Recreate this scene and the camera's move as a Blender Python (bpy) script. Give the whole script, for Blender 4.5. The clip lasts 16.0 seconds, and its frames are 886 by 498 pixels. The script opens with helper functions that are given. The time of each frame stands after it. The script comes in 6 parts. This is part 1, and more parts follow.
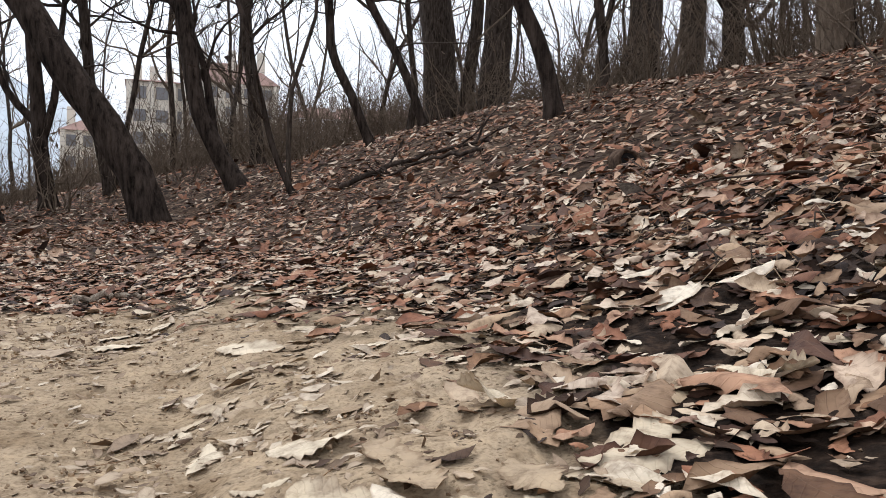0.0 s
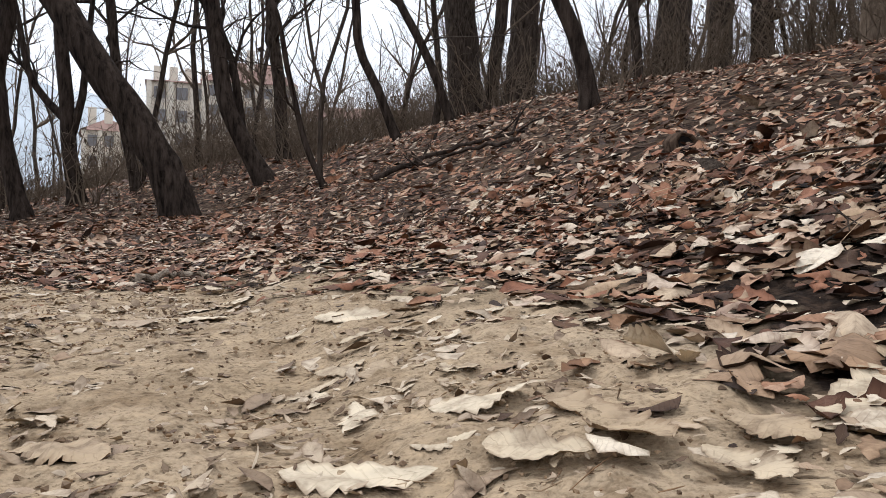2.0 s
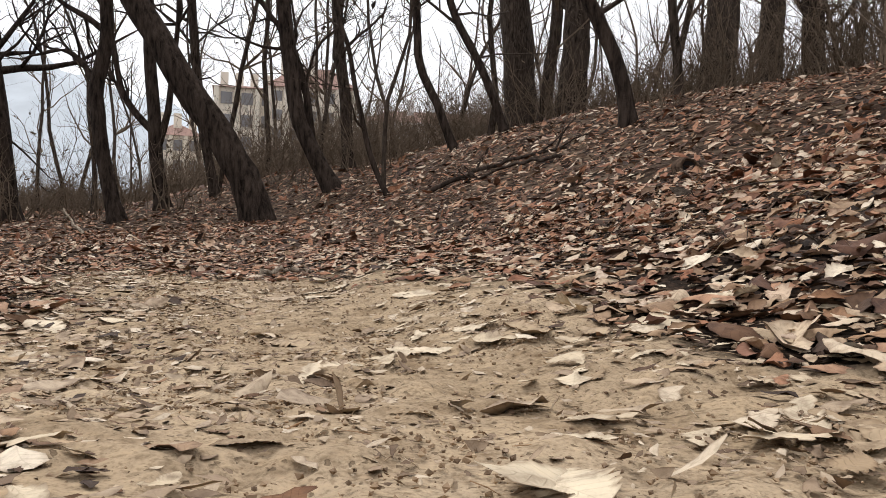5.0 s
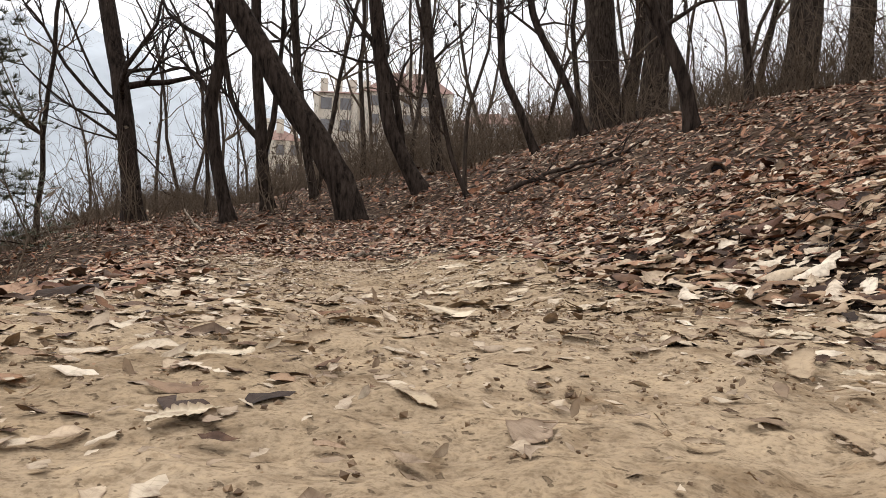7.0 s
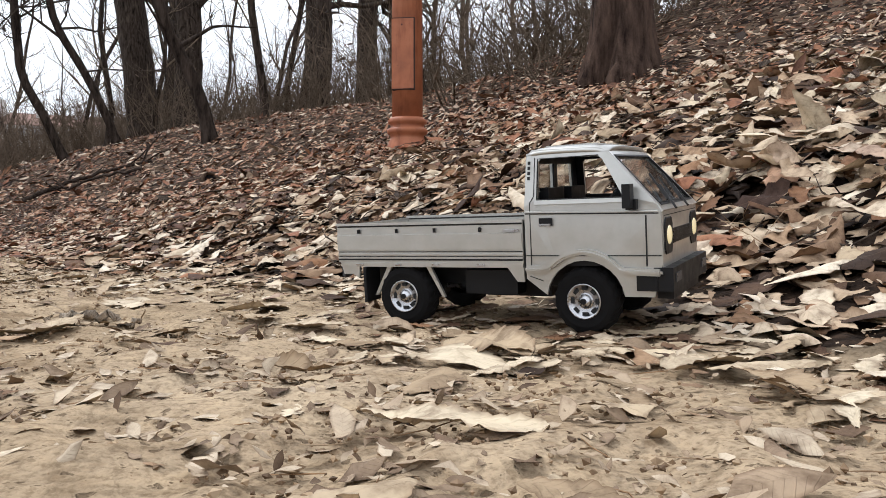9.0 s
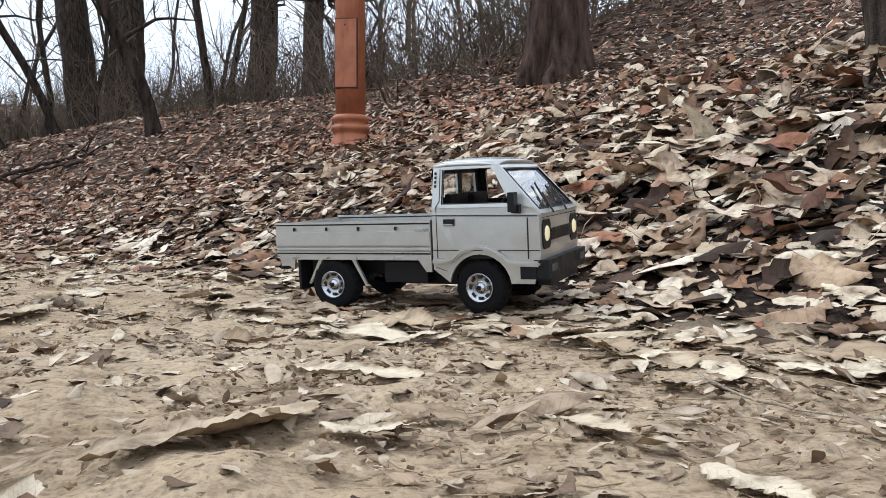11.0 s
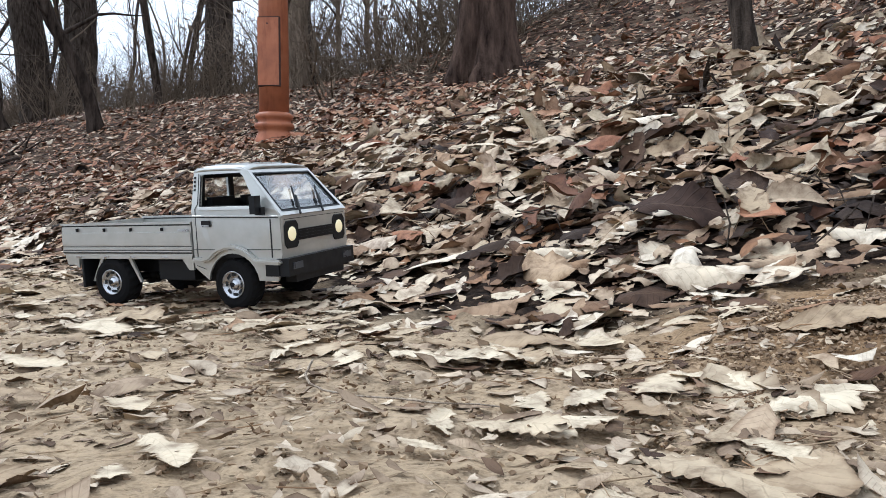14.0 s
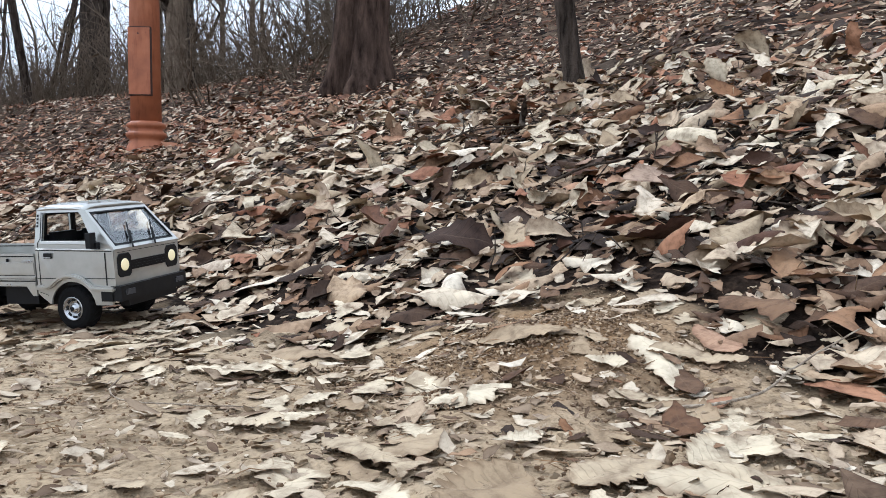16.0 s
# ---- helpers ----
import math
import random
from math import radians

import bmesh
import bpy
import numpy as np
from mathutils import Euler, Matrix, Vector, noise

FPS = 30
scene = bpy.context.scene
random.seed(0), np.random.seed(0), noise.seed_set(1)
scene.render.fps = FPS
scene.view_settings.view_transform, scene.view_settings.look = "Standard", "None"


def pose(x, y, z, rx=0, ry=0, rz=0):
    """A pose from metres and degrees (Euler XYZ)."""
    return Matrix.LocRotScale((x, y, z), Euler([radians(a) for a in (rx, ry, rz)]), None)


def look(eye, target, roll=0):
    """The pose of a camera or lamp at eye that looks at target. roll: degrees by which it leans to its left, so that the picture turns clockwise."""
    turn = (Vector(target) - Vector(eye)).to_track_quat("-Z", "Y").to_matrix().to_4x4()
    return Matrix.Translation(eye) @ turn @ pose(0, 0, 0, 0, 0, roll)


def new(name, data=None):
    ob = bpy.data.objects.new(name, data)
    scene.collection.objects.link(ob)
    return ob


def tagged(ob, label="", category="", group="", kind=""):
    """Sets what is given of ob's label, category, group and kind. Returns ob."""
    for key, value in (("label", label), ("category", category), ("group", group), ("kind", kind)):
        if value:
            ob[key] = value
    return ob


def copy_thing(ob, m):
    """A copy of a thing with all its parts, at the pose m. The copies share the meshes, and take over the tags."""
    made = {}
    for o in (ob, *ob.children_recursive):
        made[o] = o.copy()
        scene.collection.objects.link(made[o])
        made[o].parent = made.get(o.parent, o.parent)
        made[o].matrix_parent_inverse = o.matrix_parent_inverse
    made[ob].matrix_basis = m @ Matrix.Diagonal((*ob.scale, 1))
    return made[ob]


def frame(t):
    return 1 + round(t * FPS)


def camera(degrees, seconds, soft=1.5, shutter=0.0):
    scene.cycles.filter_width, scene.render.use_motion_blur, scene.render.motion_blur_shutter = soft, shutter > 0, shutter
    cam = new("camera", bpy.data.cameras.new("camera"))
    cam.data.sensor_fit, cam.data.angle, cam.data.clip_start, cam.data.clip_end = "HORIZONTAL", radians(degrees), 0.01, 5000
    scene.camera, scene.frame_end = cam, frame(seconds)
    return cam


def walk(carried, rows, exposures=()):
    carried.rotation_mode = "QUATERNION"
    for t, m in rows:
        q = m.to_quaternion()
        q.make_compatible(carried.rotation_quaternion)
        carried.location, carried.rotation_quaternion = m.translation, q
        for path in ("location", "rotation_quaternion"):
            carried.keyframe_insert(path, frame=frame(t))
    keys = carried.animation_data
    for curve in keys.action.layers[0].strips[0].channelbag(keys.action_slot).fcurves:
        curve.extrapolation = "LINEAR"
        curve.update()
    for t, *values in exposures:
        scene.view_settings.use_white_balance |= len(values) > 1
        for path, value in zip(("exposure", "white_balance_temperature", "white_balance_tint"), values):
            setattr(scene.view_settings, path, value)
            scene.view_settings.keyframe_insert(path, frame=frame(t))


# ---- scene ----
cam = camera(59.0, 16.0, soft=0.5)
METRES, EYE, TILT, LEAN, TURN = 2.65, 0.1435, -2.5, -1.9, 0.0
ROWS = [
    (0.0, 0.0, 0.0, 0.0, 0.0, 0.0, -0.0),
    (0.5, -0.0194, 0.0053, -0.0049, 0.05, 0.02, -0.07),
    (1.0, -0.0381, 0.0074, -0.0152, 0.41, 0.01, -0.1),
    (1.5, -0.0401, 0.0126, -0.0232, 0.86, -0.02, -0.03),
    (2.0, -0.0402, 0.0201, -0.0159, 1.24, -0.03, -0.04),
    (2.5, -0.0426, 0.0185, -0.0165, 1.65, 0.05, -0.14),
    (3.0, -0.0498, -0.0131, -0.0184, 2.98, 0.19, -0.33),
    (5.5, -0.0033, -0.2312, -0.0153, 7.49, 0.11, -0.65),
    (6.0, 0.0071, -0.2766, -0.0258, 13.53, -0.01, -1.39),
    (6.5, 0.0272, -0.3278, -0.0278, 17.47, -0.07, -1.67),
    (7.0, 0.0643, -0.3805, -0.031, 12.41, 0.23, -0.85),
    (7.5, 0.0857, -0.4287, -0.03, 3.48, 0.45, 0.18),
    (8.0, 0.1012, -0.4933, -0.0338, -5.07, 0.56, 1.24),
    (8.5, 0.1385, -0.5606, -0.0437, -13.01, 0.4, 2.31),
    (9.0, 0.1579, -0.6181, -0.0498, -18.71, 0.13, 2.61),
    (11.5, 0.1503, -0.6781, -0.0492, -22.71, -0.63, 2.58),
    (12.0, 0.161, -0.6879, -0.0529, -22.97, -0.74, 2.52),
    (12.5, 0.1638, -0.6908, -0.0553, -22.98, -0.85, 2.43),
    (13.0, 0.167, -0.6944, -0.0622, -22.86, -0.92, 2.44),
    (13.5, 0.1919, -0.7021, -0.0552, -22.87, -0.97, 2.54),
    (14.0, 0.2249, -0.7285, -0.0515, -24.42, -1.03, 2.79),
    (14.5, 0.2414, -0.7591, -0.0473, -28.48, -1.16, 3.01),
    (15.0, 0.2382, -0.7801, -0.0424, -30.64, -1.26, 2.97),
    (15.5, 0.2311, -0.7999, -0.0467, -31.29, -1.34, 2.97),
    (16.0, 0.2318, -0.8087, -0.0389, -32.1, -1.49, 2.99),
]
walk(cam, [(t, pose(0, 0, EYE, TILT, LEAN, TURN) @ pose(METRES * x, METRES * y, METRES * z, 90 + pitch, roll, yaw)) for t, x, y, z, yaw, pitch, roll in ROWS],
     [(0.0, 0.09, 5870, 11), (3.0, 0.04, 5990, 11), (5.5, 0.06, 6350, 12), (7.5, 0.08, 6350, 12), (9.0, 0.26, 5950, 10), (11.0, 0.28, 5480, 7), (16.0, 0.31, 5380, 7)])

# ---- sky and sun: a bright overcast winter day ----
SUN_ELEVATION, SUN_BEARING = 52.0, 322.0
world = bpy.data.worlds.new("overcast_sky")
scene.world = world
world.use_nodes = True
wn, wl = world.node_tree.nodes, world.node_tree.links
wn.clear()
w_out = wn.new("ShaderNodeOutputWorld")
w_bg = wn.new("ShaderNodeBackground")
w_sky = wn.new("ShaderNodeTexSky")
w_sky.sky_type, w_sky.sun_disc = "NISHITA", False
w_sky.sun_elevation, w_sky.sun_rotation = radians(SUN_ELEVATION), radians(SUN_BEARING)
w_sky.air_density, w_sky.dust_density = 1.0, 4.0
w_grey = wn.new("ShaderNodeHueSaturation")
w_grey.inputs["Saturation"].default_value = 0.12
w_mix = wn.new("ShaderNodeMix")
w_mix.data_type = "RGBA"
w_mix.inputs["Factor"].default_value = 0.82
w_mix.inputs["B"].default_value = (8.6, 8.6, 8.7, 1)
w_at = wn.new("ShaderNodeTexCoord")
w_xyz = wn.new("ShaderNodeSeparateXYZ")
w_dome = wn.new("ShaderNodeMapRange")
w_dome.inputs["To Min"].default_value, w_dome.inputs["To Max"].default_value = 1.0, 1.35
w_lit = wn.new("ShaderNodeVectorMath")
w_lit.operation = "SCALE"
wl.new(w_at.outputs["Generated"], w_xyz.inputs[0])
wl.new(w_xyz.outputs["Z"], w_dome.inputs["Value"])
wl.new(w_sky.outputs[0], w_grey.inputs["Color"])
wl.new(w_grey.outputs[0], w_mix.inputs["A"])
wl.new(w_mix.outputs["Result"], w_lit.inputs[0])
wl.new(w_dome.outputs[0], w_lit.inputs["Scale"])
wl.new(w_lit.outputs[0], w_bg.inputs["Color"])
w_bg.inputs["Strength"].default_value = 0.125
wl.new(w_bg.outputs[0], w_out.inputs["Surface"])

sun = new("sun", bpy.data.lights.new("sun", "SUN"))
sun.data.energy, sun.data.angle, sun.data.color = 1.5, radians(11), (1.0, 0.96, 0.9)
sun_a, sun_e = radians(SUN_BEARING), radians(SUN_ELEVATION)
sun.matrix_world = look((0, 0, 0), (-math.sin(sun_a) * math.cos(sun_e), -math.cos(sun_a) * math.cos(sun_e), -math.sin(sun_e)))


# ---- materials ----
class Mat:
    """A small node-graph builder round one Principled shader."""

    def __init__(self, name, rough=0.7, metal=0.0, spec=0.35):
        self.m = bpy.data.materials.new(name)
        self.m.use_nodes = True
        self.n, self.l = self.m.node_tree.nodes, self.m.node_tree.links
        self.b = self.n["Principled BSDF"]
        self.b.inputs["Roughness"].default_value = rough
        self.b.inputs["Metallic"].default_value = metal
        self.b.inputs["Specular IOR Level"].default_value = spec
        self.co = self.n.new("ShaderNodeTexCoord").outputs["Object"]

    def put(self, value, socket):
        if hasattr(value, "is_output"):
            self.l.new(value, socket)
        else:
            socket.default_value = value

    def noise(self, scale, detail=4.0, rough=0.55, co=None, stretch=None):
        nd = self.n.new("ShaderNodeTexNoise")
        nd.inputs["Scale"].default_value = scale
        nd.inputs["Detail"].default_value = detail
        nd.inputs["Roughness"].default_value = rough
        src = co or self.co
        if stretch:
            mp = self.n.new("ShaderNodeMapping")
            mp.inputs["Scale"].default_value = stretch
            self.l.new(src, mp.inputs["Vector"])
            src = mp.outputs[0]
        self.l.new(src, nd.inputs["Vector"])
        return nd.outputs["Fac"]

    def voronoi(self, scale, feature="F1", out="Distance"):
        nd = self.n.new("ShaderNodeTexVoronoi")
        nd.feature = feature
        nd.inputs["Scale"].default_value = scale
        self.l.new(self.co, nd.inputs["Vector"])
        return nd.outputs[out]

    def ramp(self, fac, stops, smooth=True):
        nd = self.n.new("ShaderNodeValToRGB")
        els = nd.color_ramp.elements
        nd.color_ramp.interpolation = "LINEAR" if smooth else "CONSTANT"
        while len(els) < len(stops):
            els.new(0.5)
        for e, (p, c) in zip(els, stops):
            e.position = p
            e.color = (*c, 1) if not isinstance(c, float) else (c, c, c, 1)
        self.put(fac, nd.inputs["Fac"])
        return nd.outputs["Color"]

    def mix(self, fac, a, b, how="MIX"):
        nd = self.n.new("ShaderNodeMix")
        nd.data_type, nd.blend_type = "RGBA", how
        self.put(fac, nd.inputs["Factor"])
        for v, k in ((a, "A"), (b, "B")):
            self.put((*v, 1) if isinstance(v, tuple) and len(v) == 3 else v, nd.inputs[k])
        return nd.outputs["Result"]

    def calc(self, op, a, b=0.0):
        nd = self.n.new("ShaderNodeMath")
        nd.operation = op
        self.put(a, nd.inputs[0])
        self.put(b, nd.inputs[1])
        return nd.outputs[0]

    def chance(self):
        """A number of its own for each object and each loose piece."""
        g = self.n.new("ShaderNodeNewGeometry").outputs["Random Per Island"]
        o = self.n.new("ShaderNodeObjectInfo").outputs["Random"]
        return self.calc("FRACT", self.calc("ADD", g, o))

    def attr(self, name):
        nd = self.n.new("ShaderNodeAttribute")
        nd.attribute_name = name
        return nd.outputs["Fac"]

    def colour(self, c):
        self.put((*c, 1) if isinstance(c, tuple) else c, self.b.inputs["Base Color"])
        return self

    def rough(self, r):
        self.put(r, self.b.inputs["Roughness"])
        return self

    def bump(self, height, strength=0.4, distance=0.01):
        nd = self.n.new("ShaderNodeBump")
        nd.inputs["Strength"].default_value = strength
        nd.inputs["Distance"].default_value = distance
        self.put(height, nd.inputs["Height"])
        self.l.new(nd.outputs[0], self.b.inputs["Normal"])
        return self


def ground_material():
    k = Mat("trodden_dirt_and_litter", rough=0.95, spec=0.06)
    big, mid, fine, grit = k.noise(2.3, 5), k.noise(15, 5, 0.6), k.noise(70, 4, 0.6), k.noise(260, 3, 0.6)
    dirt = k.ramp(big, [(0.3, (0.29, 0.217, 0.138)), (0.55, (0.37, 0.285, 0.19)), (0.75, (0.43, 0.343, 0.24))])
    dirt = k.mix(0.85, dirt, k.ramp(mid, [(0.3, (0.56, 0.5, 0.44)), (0.48, (0.97, 0.96, 0.95)), (0.7, (1.16, 1.14, 1.1))]), "MULTIPLY")
    dirt = k.mix(0.7, dirt, k.ramp(fine, [(0.3, (0.5, 0.45, 0.4)), (0.46, (0.97, 0.97, 0.97)), (0.7, (1.18, 1.16, 1.12))]), "MULTIPLY")
    dirt = k.mix(0.6, dirt, k.ramp(grit, [(0.34, (0.5, 0.46, 0.42)), (0.5, (1.0, 1.0, 1.0)), (0.7, (1.2, 1.18, 1.14))]), "MULTIPLY")
    # sparse dark spots painted like the small shadows of pellets, also dented below
    shade_pits = k.ramp(k.noise(130, 3, 0.5), [(0.63, 0.0), (0.68, 1.0)])
    dirt = k.mix(k.calc("MULTIPLY", shade_pits, 0.75), dirt, (0.1, 0.068, 0.042))
    dirt = k.mix(k.attr("soil"), dirt, k.mix(1.0, dirt, (0.6, 0.47, 0.36), "MULTIPLY"))
    crumbs = k.voronoi(95)
    # humus painted near black for the shade between loose leaves
    shaded_humus = k.ramp(fine, [(0.3, (0.005, 0.0035, 0.0025)), (0.5, (0.02, 0.013, 0.009)), (0.7, (0.055, 0.035, 0.023))])
    # far litter painted as leaf cells, with the shade between them in the colour
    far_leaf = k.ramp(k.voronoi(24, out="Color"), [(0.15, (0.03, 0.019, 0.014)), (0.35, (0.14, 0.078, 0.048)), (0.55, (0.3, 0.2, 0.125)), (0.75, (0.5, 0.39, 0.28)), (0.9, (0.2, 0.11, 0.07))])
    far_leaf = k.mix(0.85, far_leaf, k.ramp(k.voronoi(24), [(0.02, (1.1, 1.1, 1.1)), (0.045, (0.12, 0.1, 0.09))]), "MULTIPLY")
    shaded_humus = k.mix(k.attr("beyond"), shaded_humus, far_leaf)
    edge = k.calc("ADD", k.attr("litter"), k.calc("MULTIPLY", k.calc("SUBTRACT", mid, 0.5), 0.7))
    k.colour(k.mix(k.ramp(edge, [(0.35, 0.0), (0.65, 1.0)]), dirt, shaded_humus))
    rel = k.calc("SUBTRACT", k.calc("ADD", k.calc("MULTIPLY", mid, 0.8), k.calc("MULTIPLY", fine, 0.6)), k.calc("MULTIPLY", shade_pits, 0.3))
    rel = k.calc("ADD", rel, k.calc("MULTIPLY", grit, 0.25))
    rel = k.calc("SUBTRACT", rel, k.calc("MULTIPLY", crumbs, 0.35))
    return k.bump(rel, 0.8, 0.007).m


def leaf_material(name, stops):
    k = Mat(name, rough=0.75, spec=0.2)
    c = k.ramp(k.chance(), stops)
    c = k.mix(0.8, c, k.ramp(k.noise(34, 5, 0.6), [(0.3, (0.38, 0.31, 0.26)), (0.47, (0.95, 0.93, 0.9)), (0.75, (1.22, 1.2, 1.15))]), "MULTIPLY")
    c = k.mix(0.6, c, k.ramp(k.noise(95, 4, 0.6), [(0.32, (0.42, 0.36, 0.31)), (0.5, (1.0, 1.0, 1.0)), (0.7, (1.16, 1.15, 1.12))]), "MULTIPLY")
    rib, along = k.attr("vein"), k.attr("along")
    wave = k.calc("SINE", k.calc("MULTIPLY", k.calc("SUBTRACT", along, k.calc("MULTIPLY", rib, 0.16)), 62.0))
    side_vein = k.ramp(wave, [(0.82, 0.0), (1.0, 1.0)])
    c = k.mix(k.calc("MULTIPLY", side_vein, 0.1), c, k.mix(1.0, c, (0.55, 0.48, 0.42), "MULTIPLY"))
    c = k.mix(k.ramp(rib, [(0.0, 0.22), (0.05, 0.0)]), c, (0.22, 0.15, 0.09))
    # browned rims, painted dark enough to outline each leaf like an edge shadow
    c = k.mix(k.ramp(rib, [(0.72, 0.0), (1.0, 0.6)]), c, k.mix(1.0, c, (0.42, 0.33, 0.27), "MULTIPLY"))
    k.colour(c)
    rel = k.calc("ADD", k.noise(60, 4), k.calc("MULTIPLY", k.noise(150, 2), 0.2))
    rel = k.calc("SUBTRACT", rel, k.calc("MULTIPLY", side_vein, 0.3))
    return k.bump(rel, 0.5, 0.0022).m


def bark_material(name, dark, light, scale=1.0):
    k = Mat(name, rough=0.95, spec=0.06)
    ridges = k.noise(26 * scale, 5, 0.65, stretch=(1, 1, 0.22))
    blotch = k.noise(3.2 * scale, 4)
    c = k.ramp(ridges, [(0.32, dark), (0.66, light)])
    c = k.mix(0.55, c, k.ramp(blotch, [(0.3, (0.6, 0.58, 0.56)), (0.7, (1.2, 1.17, 1.1))]), "MULTIPLY")
    k.colour(c)
    return k.bump(k.calc("ADD", ridges, k.calc("MULTIPLY", k.noise(120 * scale, 3), 0.3)), 0.9, 0.02).m


def plain(name, colour, rough=0.5, metal=0.0, spec=0.4, wear=0.25, scale=60, bump=0.08):
    k = Mat(name, rough=rough, metal=metal, spec=spec)
    n1, n2 = k.noise(scale, 4, 0.6), k.noise(scale * 0.17, 3)
    c = k.mix(wear, colour, k.ramp(n1, [(0.3, tuple(v * 0.55 for v in colour)), (0.7, tuple(min(1, v * 1.2) for v in colour))]))
    c = k.mix(wear, c, k.ramp(n2, [(0.35, tuple(v * 0.6 for v in colour)), (0.65, colour)]))
    k.colour(c)
    k.rough(k.ramp(n1, [(0.3, max(0.02, rough - 0.08)), (0.7, min(1.0, rough + 0.12))]))
    if bump:
        k.bump(n1, bump, 0.002)
    return k.m


GROUND = ground_material()
DRY = [(0.0, (0.03, 0.018, 0.012)), (0.14, (0.085, 0.047, 0.027)), (0.25, (0.18, 0.105, 0.06)), (0.36, (0.29, 0.195, 0.122)), (0.47, (0.41, 0.305, 0.205)), (0.6, (0.5, 0.395, 0.28)),
       (0.71, (0.59, 0.5, 0.378)), (0.8, (0.68, 0.595, 0.475)), (0.87, (0.42, 0.305, 0.195)), (0.94, (0.23, 0.115, 0.056)), (1.0, (0.06, 0.034, 0.021))]
PALE = [(0.0, (0.29, 0.21, 0.13)), (0.2, (0.37, 0.28, 0.182)), (0.4, (0.45, 0.36, 0.248)), (0.6, (0.53, 0.44, 0.315)), (0.8, (0.6, 0.51, 0.375)), (1.0, (0.38, 0.29, 0.19))]
RUSSET = [(0.0, (0.035, 0.02, 0.014)), (0.2, (0.12, 0.059, 0.036)), (0.4, (0.25, 0.107, 0.057)), (0.55, (0.33, 0.168, 0.095)), (0.72, (0.39, 0.25, 0.162)), (0.87, (0.6, 0.5, 0.385)), (1.0, (0.18, 0.074, 0.042))]
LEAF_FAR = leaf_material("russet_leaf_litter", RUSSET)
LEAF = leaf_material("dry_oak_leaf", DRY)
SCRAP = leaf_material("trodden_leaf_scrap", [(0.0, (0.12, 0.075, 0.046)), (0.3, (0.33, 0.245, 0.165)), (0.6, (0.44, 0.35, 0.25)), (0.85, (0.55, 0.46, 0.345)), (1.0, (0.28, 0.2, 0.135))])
# blackened palette that paints shade into the gaps below loose leaves
SHADE_MOULD = leaf_material("shade_darkened_mould", [(0.0, (0.008, 0.005, 0.004)), (0.5, (0.022, 0.013, 0.009)), (0.85, (0.05, 0.03, 0.019)), (1.0, (0.09, 0.052, 0.033))])
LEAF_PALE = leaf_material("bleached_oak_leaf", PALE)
BARK = bark_material("dark_bark", (0.007, 0.005, 0.004), (0.075, 0.056, 0.045))
BARK_RED = bark_material("furrowed_red_brown_bark", (0.02, 0.013, 0.0105), (0.125, 0.082, 0.062), 0.8)
BARK_GREY = bark_material("grey_bark", (0.01, 0.0075, 0.006), (0.1, 0.076, 0.06), 1.4)
TWIG = bark_material("twig_bark", (0.03, 0.022, 0.018), (0.11, 0.085, 0.066), 2.5)
# paler than the twig bark above: haze painted into the wood behind
TWIG_FAR = bark_material("haze_paled_bark", (0.095, 0.069, 0.049), (0.23, 0.175, 0.128), 2.0)


# ---- the lie of the land ----
SLOPE_N = (0.925, 0.38)


def up_slope(x, y):
    """Metres uphill from the foot of the bank."""
    return SLOPE_N[0] * x + SLOPE_N[1] * (y - 0.9)


def soft_step(v):
    return 1 / (1 + np.exp(np.clip(-v, -50, 50)))


def ripple(x, y):
    return (0.5 * np.sin(2.1 * x + 1.3 * y + 0.4) + 0.35 * np.sin(-3.7 * x + 2.9 * y + 1.1) + 0.25 * np.sin(6.3 * x + 5.1 * y + 2.0)
            + 0.2 * np.sin(-9.1 * x + 11.3 * y) + 0.12 * np.sin(19.0 * x + 4.0 * y) + 0.1 * np.sin(7.0 * x - 23.0 * y + 1.0))


